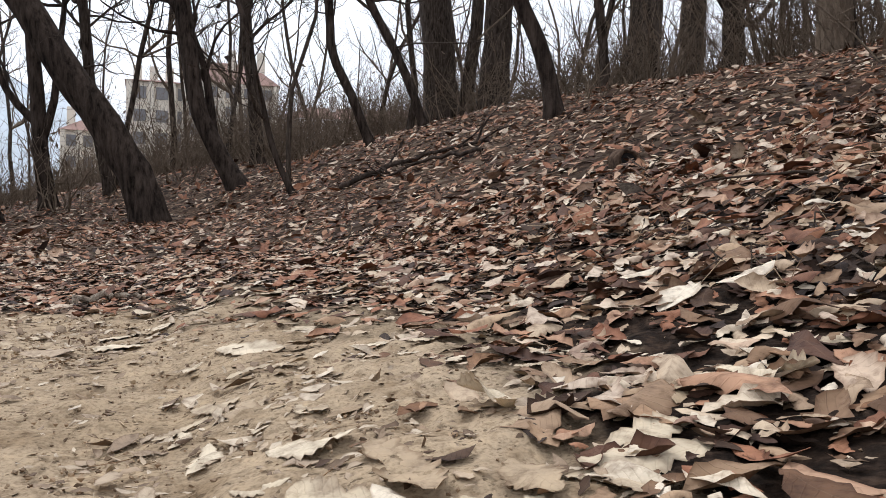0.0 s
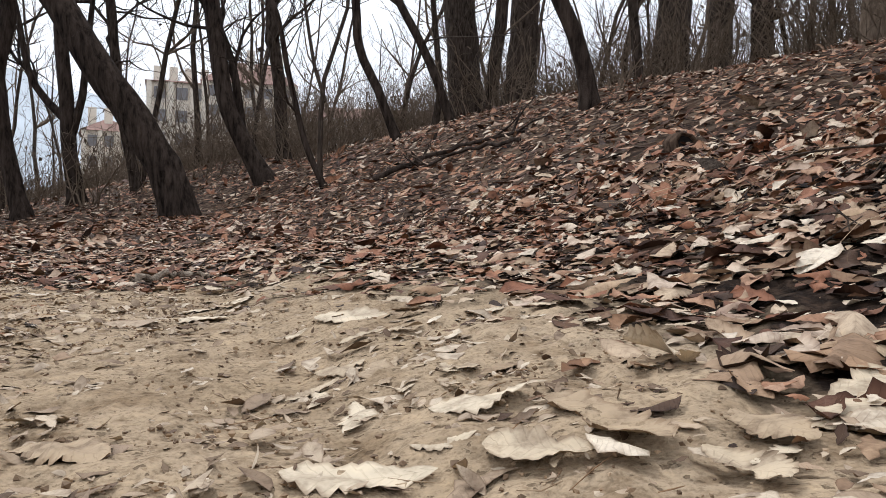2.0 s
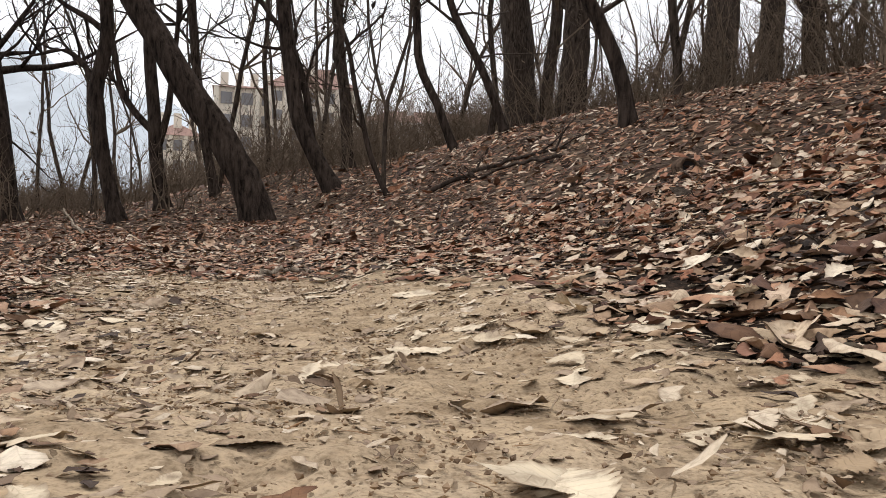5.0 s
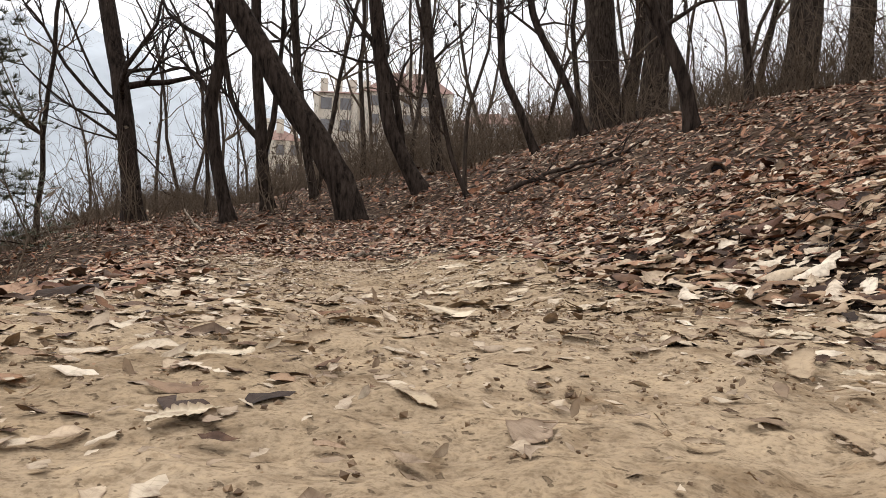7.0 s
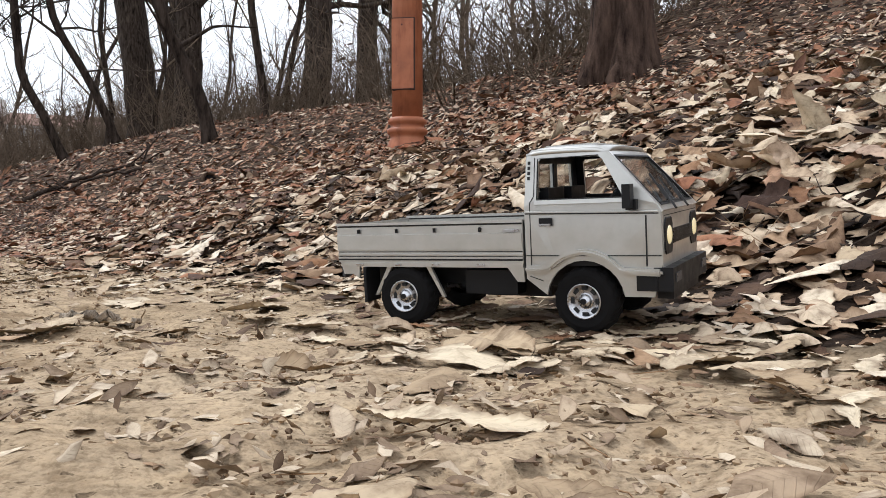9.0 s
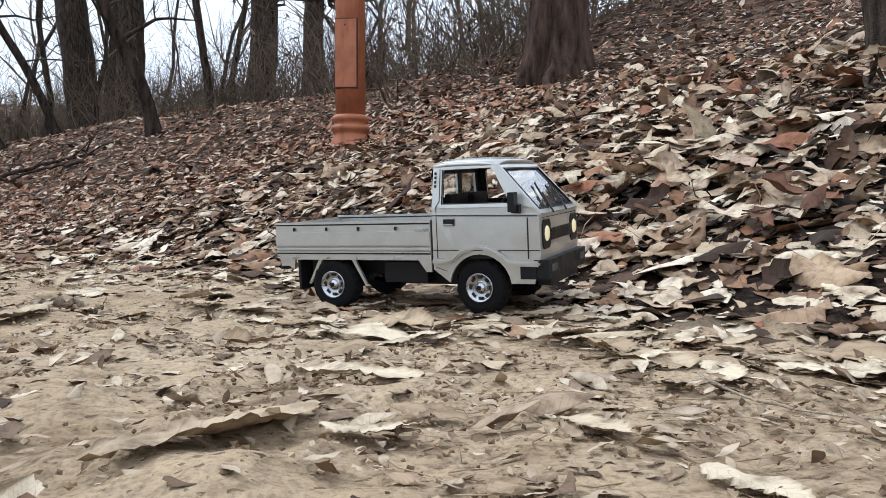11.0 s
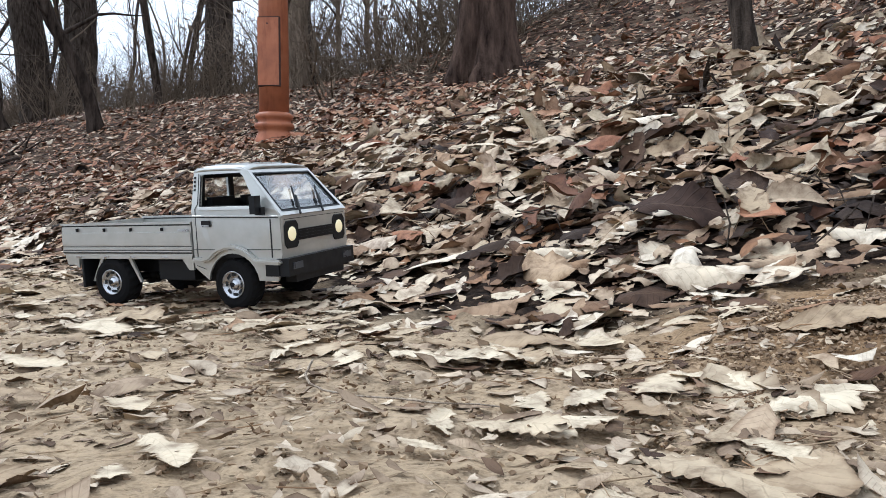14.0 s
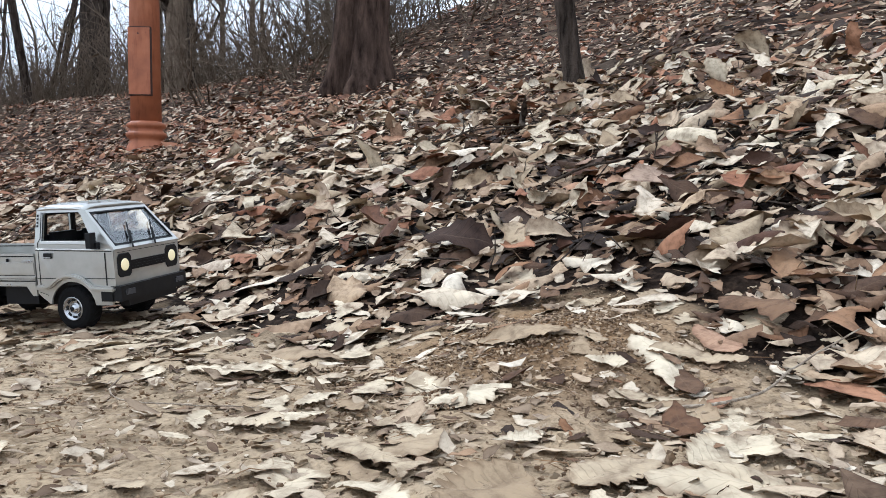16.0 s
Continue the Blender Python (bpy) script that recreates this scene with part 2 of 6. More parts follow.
def ground_z(x, y):
    x, y = np.asarray(x, float), np.asarray(y, float)
    s = up_slope(x, y)
    rise = 0.06 * np.logaddexp(0, (s - 0.1) / 0.06)
    ease = 1 - 0.6 / (1 + np.exp(np.clip(-(y - 4.5) / 0.7, -50, 50)))
    rise = np.where(rise < 2.8, rise, 2.8 + (rise - 2.8) * ease)
    rise = rise + 0.12 * np.clip(rise - 1.8, 0, 9) ** 2 * (1 - soft_step((y - 0.45 * x - 2.6) / 0.5))
    rise = np.minimum(rise, 16.0)
    k = np.interp(y, (-3, -1.4, -0.3, 1.5, 2.5, 4.8, 7.3), (0.37, 0.375, 0.355, 0.295, 0.315, 0.365, 0.42))
    z = k * rise
    z = z + 0.13 * np.clip(y - 6.4, 0, 4) * soft_step((s + 1.5) / 0.5) * soft_step((1.2 - s) / 0.3)
    bumps = np.clip(s * 0.5 + 0.2, 0.1, 1.0) * 0.026 * ripple(x, y)
    z = z + np.where(np.abs(x) + np.abs(y) < 60, bumps, 0)
    grit = (np.sin(31 * x + 17 * y + 0.3) + np.sin(-43 * x + 29 * y + 1) + np.sin(57 * x + 61 * y + 2) + np.sin(-83 * x + 47 * y) + np.sin(24 * x - 71 * y + 0.7)) * 0.0009
    mound = 0.034 * np.exp(-((x - 1.1) ** 2 + (y + 1.57) ** 2) / 0.12 ** 2)
    post_pit = 0.035 * np.exp(-((x - 1.42) ** 2 + (y - 1.8) ** 2) / 0.17 ** 2)
    z = z + np.where(np.abs(x) + np.abs(y) < 6, grit + mound - post_pit, 0)
    left = np.clip(-1.3 - s, 0, 400)
    camber = np.interp(s, (-0.9, -0.5, -0.3, -0.2, -0.1, 0.0), (-0.07, -0.062, -0.05, -0.024, -0.01, 0.0))
    z = z + camber * soft_step((y - 0.08) / 0.15) * soft_step((2.6 - y) / 0.4)
    z = z - 0.15 * soft_step((-0.65 - s) / 0.25) * soft_step((y - 3.0) / 0.5) * soft_step((14 - y) / 1.5)
    z = z - 0.3 * soft_step((-1.5 - s) / 0.12) * (1 - soft_step((y - 3.6) / 0.5))
    edge = np.minimum(-0.837 * (x + 1.6) - 0.546 * (y - 0.75), -1.35 - s) - 0.15
    z = z - np.minimum(0.06 * np.logaddexp(0, np.clip(edge / 0.15, -50, 200)), 7.0)
    return z - 0.03 * np.clip(left, 0, 6) - 0.004 * np.clip(left - 6, 0, 394)


def litter(x, y):
    """How thick the leaves lie: 0 bare path, 1 deep litter."""
    x, y = np.asarray(x, float), np.asarray(y, float)
    s = up_slope(x, y)
    w = 0.1 * ripple(x * 1.7, y * 1.7)
    bare = 1 - 0.97 * np.exp(-(((x - 1.11) ** 2 + (y + 1.55) ** 2) / 0.16 ** 2) ** 2)
    hill = soft_step((s + w - np.interp(y, (-0.2, 0.3), (0.1, 0.02))) / 0.07) * bare
    far = soft_step((y + 0.25 * x + 2.0 * w - 1.32) / 0.08)
    left = soft_step(-(s + 1.2 * w + 0.95) / 0.09)
    return 1 - (1 - hill) * (1 - far) * (1 - left)


def spaced(lo, hi, fine_lo, fine_hi, step, grow):
    mid = list(np.arange(fine_lo, fine_hi + 1e-6, step))
    out, d, v = [], step, fine_hi
    while v < hi:
        d *= grow
        v += d
        out.append(v)
    back, d, v = [], step, fine_lo
    while v > lo:
        d *= grow
        v -= d
        back.append(v)
    return np.array(back[::-1] + mid + out)


def mesh_from(name, verts, faces, material, smooth=True, attrs=None):
    me = bpy.data.meshes.new(name)
    me.from_pydata(verts, [], faces)
    me.materials.append(material)
    if smooth:
        me.polygons.foreach_set("use_smooth", [True] * len(me.polygons))
    for key, values in (attrs or {}).items():
        me.attributes.new(key, "FLOAT", "POINT").data.foreach_set("value", np.asarray(values, np.float32))
    me.update()
    return me


def grain(x, y, cell, seed):
    """Smooth random lumps of one size, 0 to 1."""
    table = np.random.default_rng(seed).uniform(size=(256, 256))
    u, v = x / cell, y / cell
    i, j = np.floor(u).astype(int), np.floor(v).astype(int)
    f, g = u - i, v - j
    f, g = f * f * (3 - 2 * f), g * g * (3 - 2 * g)
    a, b = table[i % 256, j % 256], table[(i + 1) % 256, j % 256]
    c, d = table[i % 256, (j + 1) % 256], table[(i + 1) % 256, (j + 1) % 256]
    return (a + (b - a) * f) * (1 - g) + (c + (d - c) * f) * g


def crust(x, y):
    """Trodden clods and cracked crust of the bare dirt, in metres."""
    wx, wy = x + 0.02 * grain(x, y, 0.06, 3), y + 0.02 * grain(x, y, 0.06, 4)
    lumps = grain(wx, wy, 0.055, 5) - 0.5
    plates = 1 - np.abs(2 * grain(wx, wy, 0.028, 6) - 1)
    bits = grain(wx, wy, 0.013, 7)
    coarse = 0.35 + 0.65 * grain(x, y, 0.22, 8)
    return 0.009 * lumps + coarse * (0.0055 * plates ** 2 + 0.006 * np.clip(bits - 0.45, 0, 1))


gx, gy = spaced(-1500, 1500, -0.75, 1.25, 0.009, 1.1), spaced(-1500, 1500, -1.95, 1.3, 0.009, 1.1)
GX, GY = np.meshgrid(gx, gy)
near_path = np.exp(-np.clip(np.maximum(np.abs(GX - 0.22) - 1.1, np.abs(GY + 0.35) - 1.65), 0, 50) / 0.1)
gz = ground_z(GX, GY) + near_path * (crust(GX, GY) - 0.003)
nx, ny = len(gx), len(gy)
gi = np.arange(nx * ny).reshape(ny, nx)
g_faces = np.stack([gi[:-1, :-1], gi[:-1, 1:], gi[1:, 1:], gi[1:, :-1]], -1).reshape(-1, 4).tolist()
g_verts = np.stack([GX, GY, gz], -1).reshape(-1, 3).tolist()
ground = new("ground", mesh_from("ground", g_verts, g_faces, GROUND, True, {"litter": litter(GX, GY).ravel(), "beyond": soft_step((np.maximum(np.abs(GX - 0.45) - 1.95, np.abs(GY) - 2.35) - 0.3) / 0.25).ravel(), "soil": np.exp(-((GX - 1.1) ** 2 + (GY + 1.56) ** 2) / 0.17 ** 2).ravel()}))
tagged(ground, "tan trodden dirt path at the foot of a leaf-covered bank", "ground", kind="structure")


# ---- building helpers ----
def part(name, bm, material, parent, label="", smooth=False):
    me = bpy.data.meshes.new(name)
    bm.to_mesh(me)
    bm.free()
    me.materials.append(material)
    if smooth:
        me.polygons.foreach_set("use_smooth", [True] * len(me.polygons))
    ob = new(name, me)
    ob.parent = parent
    if label:
        ob["label"] = label
    return ob


def thing(name, m, label, category, group="", kind=""):
    ob = new(name)
    ob.empty_display_size = 0.05
    ob.matrix_world = m
    return tagged(ob, label, category, group, kind)


class Tubes:
    """Gathers tapered tubes into one mesh."""

    def __init__(self, seed, clinging=0.12):
        self.v, self.f, self.rng, self.clinging = [], [], np.random.default_rng(seed), clinging

    def tube(self, pts, radii, sides=6, rough=0.0, cleft=None):
        pts = np.asarray(pts, float)
        t = np.gradient(pts, axis=0)
        t /= np.linalg.norm(t, axis=1)[:, None] + 1e-9
        ref = np.array([1.0, 0, 0]) if abs(t[0][0]) < 0.8 else np.array([0, 1.0, 0])
        base = len(self.v)
        a = np.arange(sides) / sides * 2 * np.pi
        ph = self.rng.uniform(0, 6.28, 4)
        for i, (p, d, r) in enumerate(zip(pts, t, radii)):
            u = np.cross(d, ref)
            u /= np.linalg.norm(u) + 1e-9
            w = np.cross(d, u)
            tw = 0.12 * i
            ridge = np.sin(3 * a + ph[0] + tw) + 0.8 * np.sin(5 * a + ph[1] - tw) + 0.7 * np.sin(8 * a + ph[2] + 2 * tw)
            rr = r * (1 + rough * (0.9 * ridge + 0.5 * self.rng.normal(size=sides)))
            if sides > 40:
                rr = rr * (1 + rough * 0.35 * (np.sin(13 * a + ph[3] + 3 * tw) + np.sin(21 * a + ph[1] - 2 * tw)))
            if cleft:
                gap = (a - cleft[0] + 0.15 * math.sin(i * 0.5) + np.pi) % (2 * np.pi) - np.pi
                rr = rr * (1 - cleft[1] * np.exp(-(gap / 0.17) ** 2) * max(0.25, 1 - i / 20))
            ring = p + np.outer(np.cos(a) * rr, u) + np.outer(np.sin(a) * rr, w)
            self.v.extend(ring.tolist())
        for i in range(len(pts) - 1):
            for j in range(sides):
                k = (j + 1) % sides
                self.f.append((base + i * sides + j, base + i * sides + k, base + (i + 1) * sides + k, base + (i + 1) * sides + j))
        self.f.append(tuple(base + (len(pts) - 1) * sides + j for j in range(sides)))

    def limb(self, p, d, length, r, level, up=0.25, wild=0.22, kids=4, segs=6):
        """A wandering limb with side branches."""
        rng = self.rng
        p, d = np.array(p, float), np.array(d, float)
        d /= np.linalg.norm(d)
        pts, rs, dirs = [p.copy()], [r], [d.copy()]
        for i in range(segs):
            d = d + rng.normal(size=3) * wild + np.array([0, 0, up * 0.5])
            d /= np.linalg.norm(d)
            p = p + d * length / segs
            pts.append(p.copy())
            dirs.append(d.copy())
            rs.append(r * (1 - 0.82 * (i + 1) / segs))
        self.tube(pts, rs, 6 if r > 0.02 else (5 if r > 0.008 else 3))
        if level == 0 and rng.uniform() < self.clinging:
            for _ in range(int(rng.integers(1, 4))):
                c, n1, n2 = pts[int(rng.integers(1, segs + 1))] + rng.normal(size=3) * 0.02, rng.normal(size=3), rng.normal(size=3)
                n1, n2 = n1 / np.linalg.norm(n1) * rng.uniform(0.02, 0.045), n2 / np.linalg.norm(n2) * 0.016
                b = len(self.v)
                self.v.extend([(c - n1).tolist(), (c + n2).tolist(), (c + n1).tolist(), (c - n2 - np.array([0, 0, 0.008])).tolist()])
                self.f.append((b, b + 1, b + 2, b + 3))
        if level > 0:
            for _ in range(kids):
                i = int(rng.integers(1, segs))
                side = rng.normal(size=3)
                side[2] = abs(side[2]) * 0.4
                nd = dirs[i] * 0.8 + side / np.linalg.norm(side) * 0.95
                self.limb(pts[i], nd, length * rng.uniform(0.35, 0.62), max(rs[i] * 0.6, 0.0025), level - 1, up, wild * 1.15, kids, 5)

    def mesh(self, name, material):
        return mesh_from(name, self.v, self.f, material)


def smooth_line(pts, n):
    """A soft line through a few points."""
    pts = np.asarray(pts, float)
    t = np.linspace(0, len(pts) - 1, n)
    out = []
    for v in t:
        i = min(int(v), len(pts) - 2)
        f = v - i
        p0, p1, p2, p3 = pts[max(i - 1, 0)], pts[i], pts[i + 1], pts[min(i + 2, len(pts) - 1)]
        out.append(0.5 * (2 * p1 + (p2 - p0) * f + (2 * p0 - 5 * p1 + 4 * p2 - p3) * f * f + (3 * p1 - p0 - 3 * p2 + p3) * f ** 3))
    return np.array(out)


def tree(name, line, r0, r1, label, seed, furrow=0.035, limbs=(), crown_from=0.5, crown_n=7, crown_len=1.6, flare=1.5, bark=None, level=2, kids=4, cleft=None, away=1.0):
    """A bare tree: a trunk along a line of points, given limbs, and a crown of finer branches; away sets it back and enlarges it."""
    bark = bark or BARK
    back = lambda pts: [np.array((0, -0.35, 0.11)) + (np.array(q, float) - np.array((0, -0.35, 0.11))) * away for q in pts]
    line, limbs, r0, r1, crown_len = back(line), [(back(q), r * away) for q, r in limbs], r0 * away, r1 * away, crown_len * away
    line = [np.array(p, float) for p in line]
    sink = 0.3 * r0 / 0.15
    lean = (line[1] - line[0]) / max(line[1][2] - line[0][2], 0.05)
    base = line[0] + lean * (float(ground_z(line[0][0], line[0][1])) - sink - line[0][2])
    line[0] = base
    last = line[-1] - line[-2]
    line.append(line[-1] + last / np.linalg.norm(last) * 1.3 + np.array([0, 0, 0.5]))
    root = thing(name, Matrix.Translation(base), label, "tree")
    tb = Tubes(seed)
    way = smooth_line(line, 120) - base
    run = np.concatenate([[0], np.cumsum(np.linalg.norm(np.diff(way, axis=0), axis=1))])
    stops = np.linspace(0, 1, 30) ** 1.5 * run[-1]
    pts = np.stack([np.interp(stops, run, way[:, k]) for k in range(3)], -1)
    pts[1:-1] += tb.rng.normal(size=(28, 3)) * np.array([1, 1, 0]) * r0 * 0.035
    u = stops / run[-1]
    rs = r0 + (r1 - r0) * np.clip(u * 1.25, 0, 1)
    rs[-5:] *= np.linspace(1, 0.5, 5)
    hgt = pts[:, 2]
    rs = rs * (1 + (flare - 1) * np.exp(-np.clip(hgt - sink, 0, 9) / (r0 * 1.3)))
    tb.tube(pts, rs, 60 if cleft else 24, furrow, cleft)
    new_ob = new("trunk", tb.mesh("trunk", bark))
    new_ob.parent = root
    cr = Tubes(seed + 77)
    for k in limbs:
        q = smooth_line([np.array(p, float) for p in k[0]], 9) - base
        cr.tube(q, np.linspace(k[1], k[1] * 0.45, 9), 8, 0.03)
        for _ in range(5):
            i = int(cr.rng.integers(3, 9))
            d = (q[min(i + 1, 8)] - q[i - 1])
            cr.limb(q[i], d / np.linalg.norm(d) + cr.rng.normal(size=3) * 0.6, cr.rng.uniform(0.5, 1.1), k[1] * 0.4, 1, kids=kids)
    for _ in range(crown_n + 4):
        i = min(int(30 * cr.rng.uniform(crown_from, 1) ** 0.667), 29)
        a = cr.rng.uniform(0, 2 * np.pi)
        d = np.array([np.cos(a), np.sin(a), cr.rng.uniform(0.2, 1.0)])
        cr.limb(pts[i], d, crown_len * cr.rng.uniform(0.6, 1.2), min(rs[i] * cr.rng.uniform(0.22, 0.5), 0.045 * away), level, wild=0.3, kids=kids)
    ob = new("crown", cr.mesh("crown", bark if r0 > 0.05 else TWIG))
    ob.parent = root
    return root


# ---- the trees by the path ----
tree("leaning_tree", [(-2.09, 5.57, 0), (-2.2, 5.57, 0.34), (-2.45, 5.56, 0.73), (-2.72, 5.54, 1.11), (-2.94, 5.53, 1.45), (-3.19, 5.51, 1.83), (-3.46, 5.5, 2.28)],
     0.125, 0.085, "thick dark tree trunk leaning over the leaf litter", 1, crown_from=0.55, crown_n=6, flare=1.25, away=1.15)
tree("tree", [(-5.36, 7.26, 0), (-5.46, 7.28, 0.74), (-5.59, 7.3, 1.54), (-5.76, 7.32, 2.27), (-5.9, 7.33, 3.0)],
     0.11, 0.085, "straight dark bare tree at the edge of the wood", 2, crown_from=0.3, crown_n=3, crown_len=1.6,
     limbs=[([(-5.47, 7.28, 0.95), (-5.7, 7.14, 1.2), (-6.02, 6.93, 1.62), (-6.2, 6.8, 2.02), (-6.36, 6.7, 2.25)], 0.026),
            ([(-5.5, 7.29, 1.2), (-5.72, 7.15, 1.42), (-5.9, 7.03, 1.85), (-6.05, 6.93, 2.32)], 0.021),
            ([(-5.46, 7.28, 0.78), (-5.8, 7.06, 1.05), (-6.1, 6.86, 1.28), (-6.36, 6.69, 1.58)], 0.02),
            ([(-5.46, 7.28, 0.8), (-5.85, 7.03, 0.9), (-6.2, 6.8, 1.06)], 0.013),
            ([(-5.52, 7.29, 1.1), (-5.8, 7.1, 1.12), (-6.15, 6.87, 1.2)], 0.012),
            ([(-5.45, 7.28, 0.8), (-5.28, 7.4, 0.62), (-5.08, 7.55, 0.36)], 0.014)], away=1.25)
tree("tree", [(-3.28, 5.61, 0), (-3.4, 5.62, 0.45), (-3.46, 5.63, 0.83), (-3.48, 5.64, 1.06), (-3.42, 5.67, 1.45), (-3.44, 5.68, 1.83), (-3.44, 5.7, 2.3)],
     0.062, 0.045, "slim dark tree with two crooked side limbs", 3,
     limbs=[([(-3.48, 5.64, 1.06), (-3.61, 5.63, 1.25), (-3.76, 5.62, 1.34), (-3.92, 5.59, 1.3)], 0.028),
            ([(-3.43, 5.67, 1.5), (-3.58, 5.65, 1.61), (-3.75, 5.63, 1.7), (-3.92, 5.62, 1.83)], 0.03)], crown_from=0.6, crown_n=4, away=1.28)
tree("tree", [(-4.24, 8.43, 0.12), (-4.33, 8.44, 0.61), (-4.37, 8.45, 1.09), (-4.44, 8.47, 1.7), (-4.49, 8.49, 2.32), (-4.54, 8.52, 3.14)],
     0.085, 0.05, "dark tree that forks low into three stems", 4,
     limbs=[([(-4.35, 8.45, 0.95), (-4.59, 8.43, 1.18), (-4.78, 8.42, 1.48), (-4.88, 8.43, 1.96), (-5.03, 8.44, 2.57)], 0.05),
            ([(-4.32, 8.45, 0.82), (-4.22, 8.48, 1.23), (-4.19, 8.5, 1.71), (-4.15, 8.54, 2.26), (-4.16, 8.56, 2.88)], 0.05)], crown_from=0.6, crown_n=5)
tree("tree", [(-1.99, 7.42, 0.42), (-2.25, 7.41, 0.87), (-2.36, 7.41, 1.19), (-2.43, 7.42, 1.6), (-2.5, 7.43, 2.01), (-2.56, 7.44, 2.48), (-2.6, 7.46, 3.02)],
     0.085, 0.065, "dark tree with a bent foot among the thicket", 5,
     limbs=[([(-2.46, 7.43, 1.9), (-2.66, 7.41, 2.1), (-2.82, 7.4, 2.36)], 0.035), ([(-2.22, 7.51, 0.85), (-2.3, 7.52, 1.39), (-2.44, 7.53, 1.8)], 0.05)],
     crown_from=0.45, crown_n=6)
tree("sapling", [(-1.06, 5.41, 0.29), (-1.17, 5.41, 0.52), (-1.25, 5.41, 0.81), (-1.32, 5.42, 1.07), (-1.38, 5.42, 1.37), (-1.51, 5.42, 1.76)],
     0.022, 0.012, "thin bare sapling forking from the ground", 6,
     limbs=[([(-1.07, 5.41, 0.31), (-1.08, 5.43, 0.68), (-1.06, 5.45, 1.03), (-0.93, 5.48, 1.44), (-0.92, 5.5, 1.79), (-0.92, 5.52, 2.14)], 0.02)],
     crown_from=0.15, crown_n=8, crown_len=1.0)
tree("tree", [(-0.02, 7.09, 0.94), (-0.07, 7.11, 1.41), (-0.12, 7.12, 1.91), (-0.18, 7.14, 2.45), (-0.22, 7.16, 3.0)],
     0.155, 0.13, "stout grey-brown tree trunk on the bank", 7, bark=BARK_GREY, crown_from=0.5, crown_n=7, flare=1.3, away=1.7)
tree("tree", [(0.42, 7.36, 1.14), (0.45, 7.39, 1.64), (0.47, 7.42, 2.2), (0.44, 7.44, 2.87)],
     0.14, 0.12, "stout grey-brown tree trunk on the bank", 8, bark=BARK_GREY, crown_from=0.4, crown_n=7, flare=1.3, away=1.32)
tree("tree", [(0.2, 7.9, 1.2), (0.23, 7.92, 1.65), (0.28, 7.94, 2.06), (0.29, 7.96, 2.54)], 0.07, 0.055, "slim grey tree behind stouter trunks", 9, bark=BARK_GREY, crown_n=5, away=1.5)
tree("tree", [(0.68, 5.01, 0.8), (0.65, 5.01, 1.0), (0.56, 5.01, 1.27), (0.43, 5.01, 1.54), (0.32, 5.01, 1.81)],
     0.055, 0.04, "slim dark tree bending over the bank", 10, crown_from=0.3, crown_n=7, crown_len=1.2, flare=1.4)
tree("tree", [(1.69, 6.87, 1.33), (1.73, 6.88, 1.93), (1.74, 6.89, 2.54), (1.76, 6.9, 3.15)],
     0.145, 0.125, "broad grey-brown tree trunk high on the bank", 11, bark=BARK_GREY, crown_from=0.35, crown_n=7, flare=1.35, away=1.35)
tree("tree", [(2.63, 1.98, 0.91), (2.65, 1.99, 1.15), (2.66, 1.99, 1.5), (2.67, 2.0, 2.2)],
     0.15, 0.125, "broad reddish-brown trunk with flaring furrowed roots", 12, furrow=0.06, cleft=(2.2, 0.55), bark=BARK_RED, crown_from=0.6, crown_n=6, flare=1.5)
tree("tree", [(2.46, 7.93, 1.66), (2.47, 7.94, 2.2), (2.5, 7.96, 2.89), (2.5, 7.97, 3.44)], 0.125, 0.105, "grey trunk in the wood", 13, bark=BARK_GREY, crown_n=6, away=1.4)
tree("tree", [(2.2, 8.39, 1.72), (2.17, 8.41, 2.28), (2.1, 8.45, 3.0)], 0.05, 0.04, "slim grey trunk in the wood", 14, bark=BARK_GREY, crown_n=6)
tree("sapling", [(2.21, -0.35, 0.55), (2.2, -0.33, 0.69), (2.19, -0.32, 0.85), (2.17, -0.31, 1.2)], 0.03, 0.026, "slender grey-brown young trunk among leaves", 15,
     bark=BARK_GREY, crown_from=0.7, crown_n=4, flare=1.35)
tree("tree", [(4.0, 11.0, 1.6), (3.98, 11.02, 2.3), (3.95, 11.05, 3.2)], 0.16, 0.13, "dark trunk high on the bank", 16, crown_from=0.3, crown_n=6)
tree("tree", [(2.35, 4.7, 1.1), (2.3, 4.72, 1.45), (2.27, 4.75, 1.9)], 0.095, 0.08, "grey trunk behind the lamp post", 18, bark=BARK_GREY, flare=1.2, crown_from=0.3, crown_n=6)
tree("tree", [(-3.81, 8.99, 0.23), (-3.98, 9.0, 0.95), (-4.13, 9.03, 1.88), (-4.22, 9.05, 2.74), (-4.26, 9.07, 3.17)], 0.06, 0.05, "slim grey tree in the thicket", 19,
     bark=BARK_GREY, crown_from=0.3, crown_n=6)
tree("tree", [(-0.79, 8.4, 0.84), (-1.01, 8.4, 1.36), (-1.22, 8.39, 1.8), (-1.27, 8.4, 2.19), (-1.31, 8.42, 2.71)], 0.05, 0.04, "slim crooked tree in the thicket", 20, crown_from=0.25, crown_n=7)
tree("tree", [(-0.22, 8.49, 1.03), (-0.37, 8.49, 1.44), (-0.58, 8.48, 1.89), (-0.86, 8.47, 2.4), (-0.98, 8.47, 2.85)], 0.05, 0.035, "slim leaning tree in the thicket", 21, crown_from=0.25, crown_n=7)
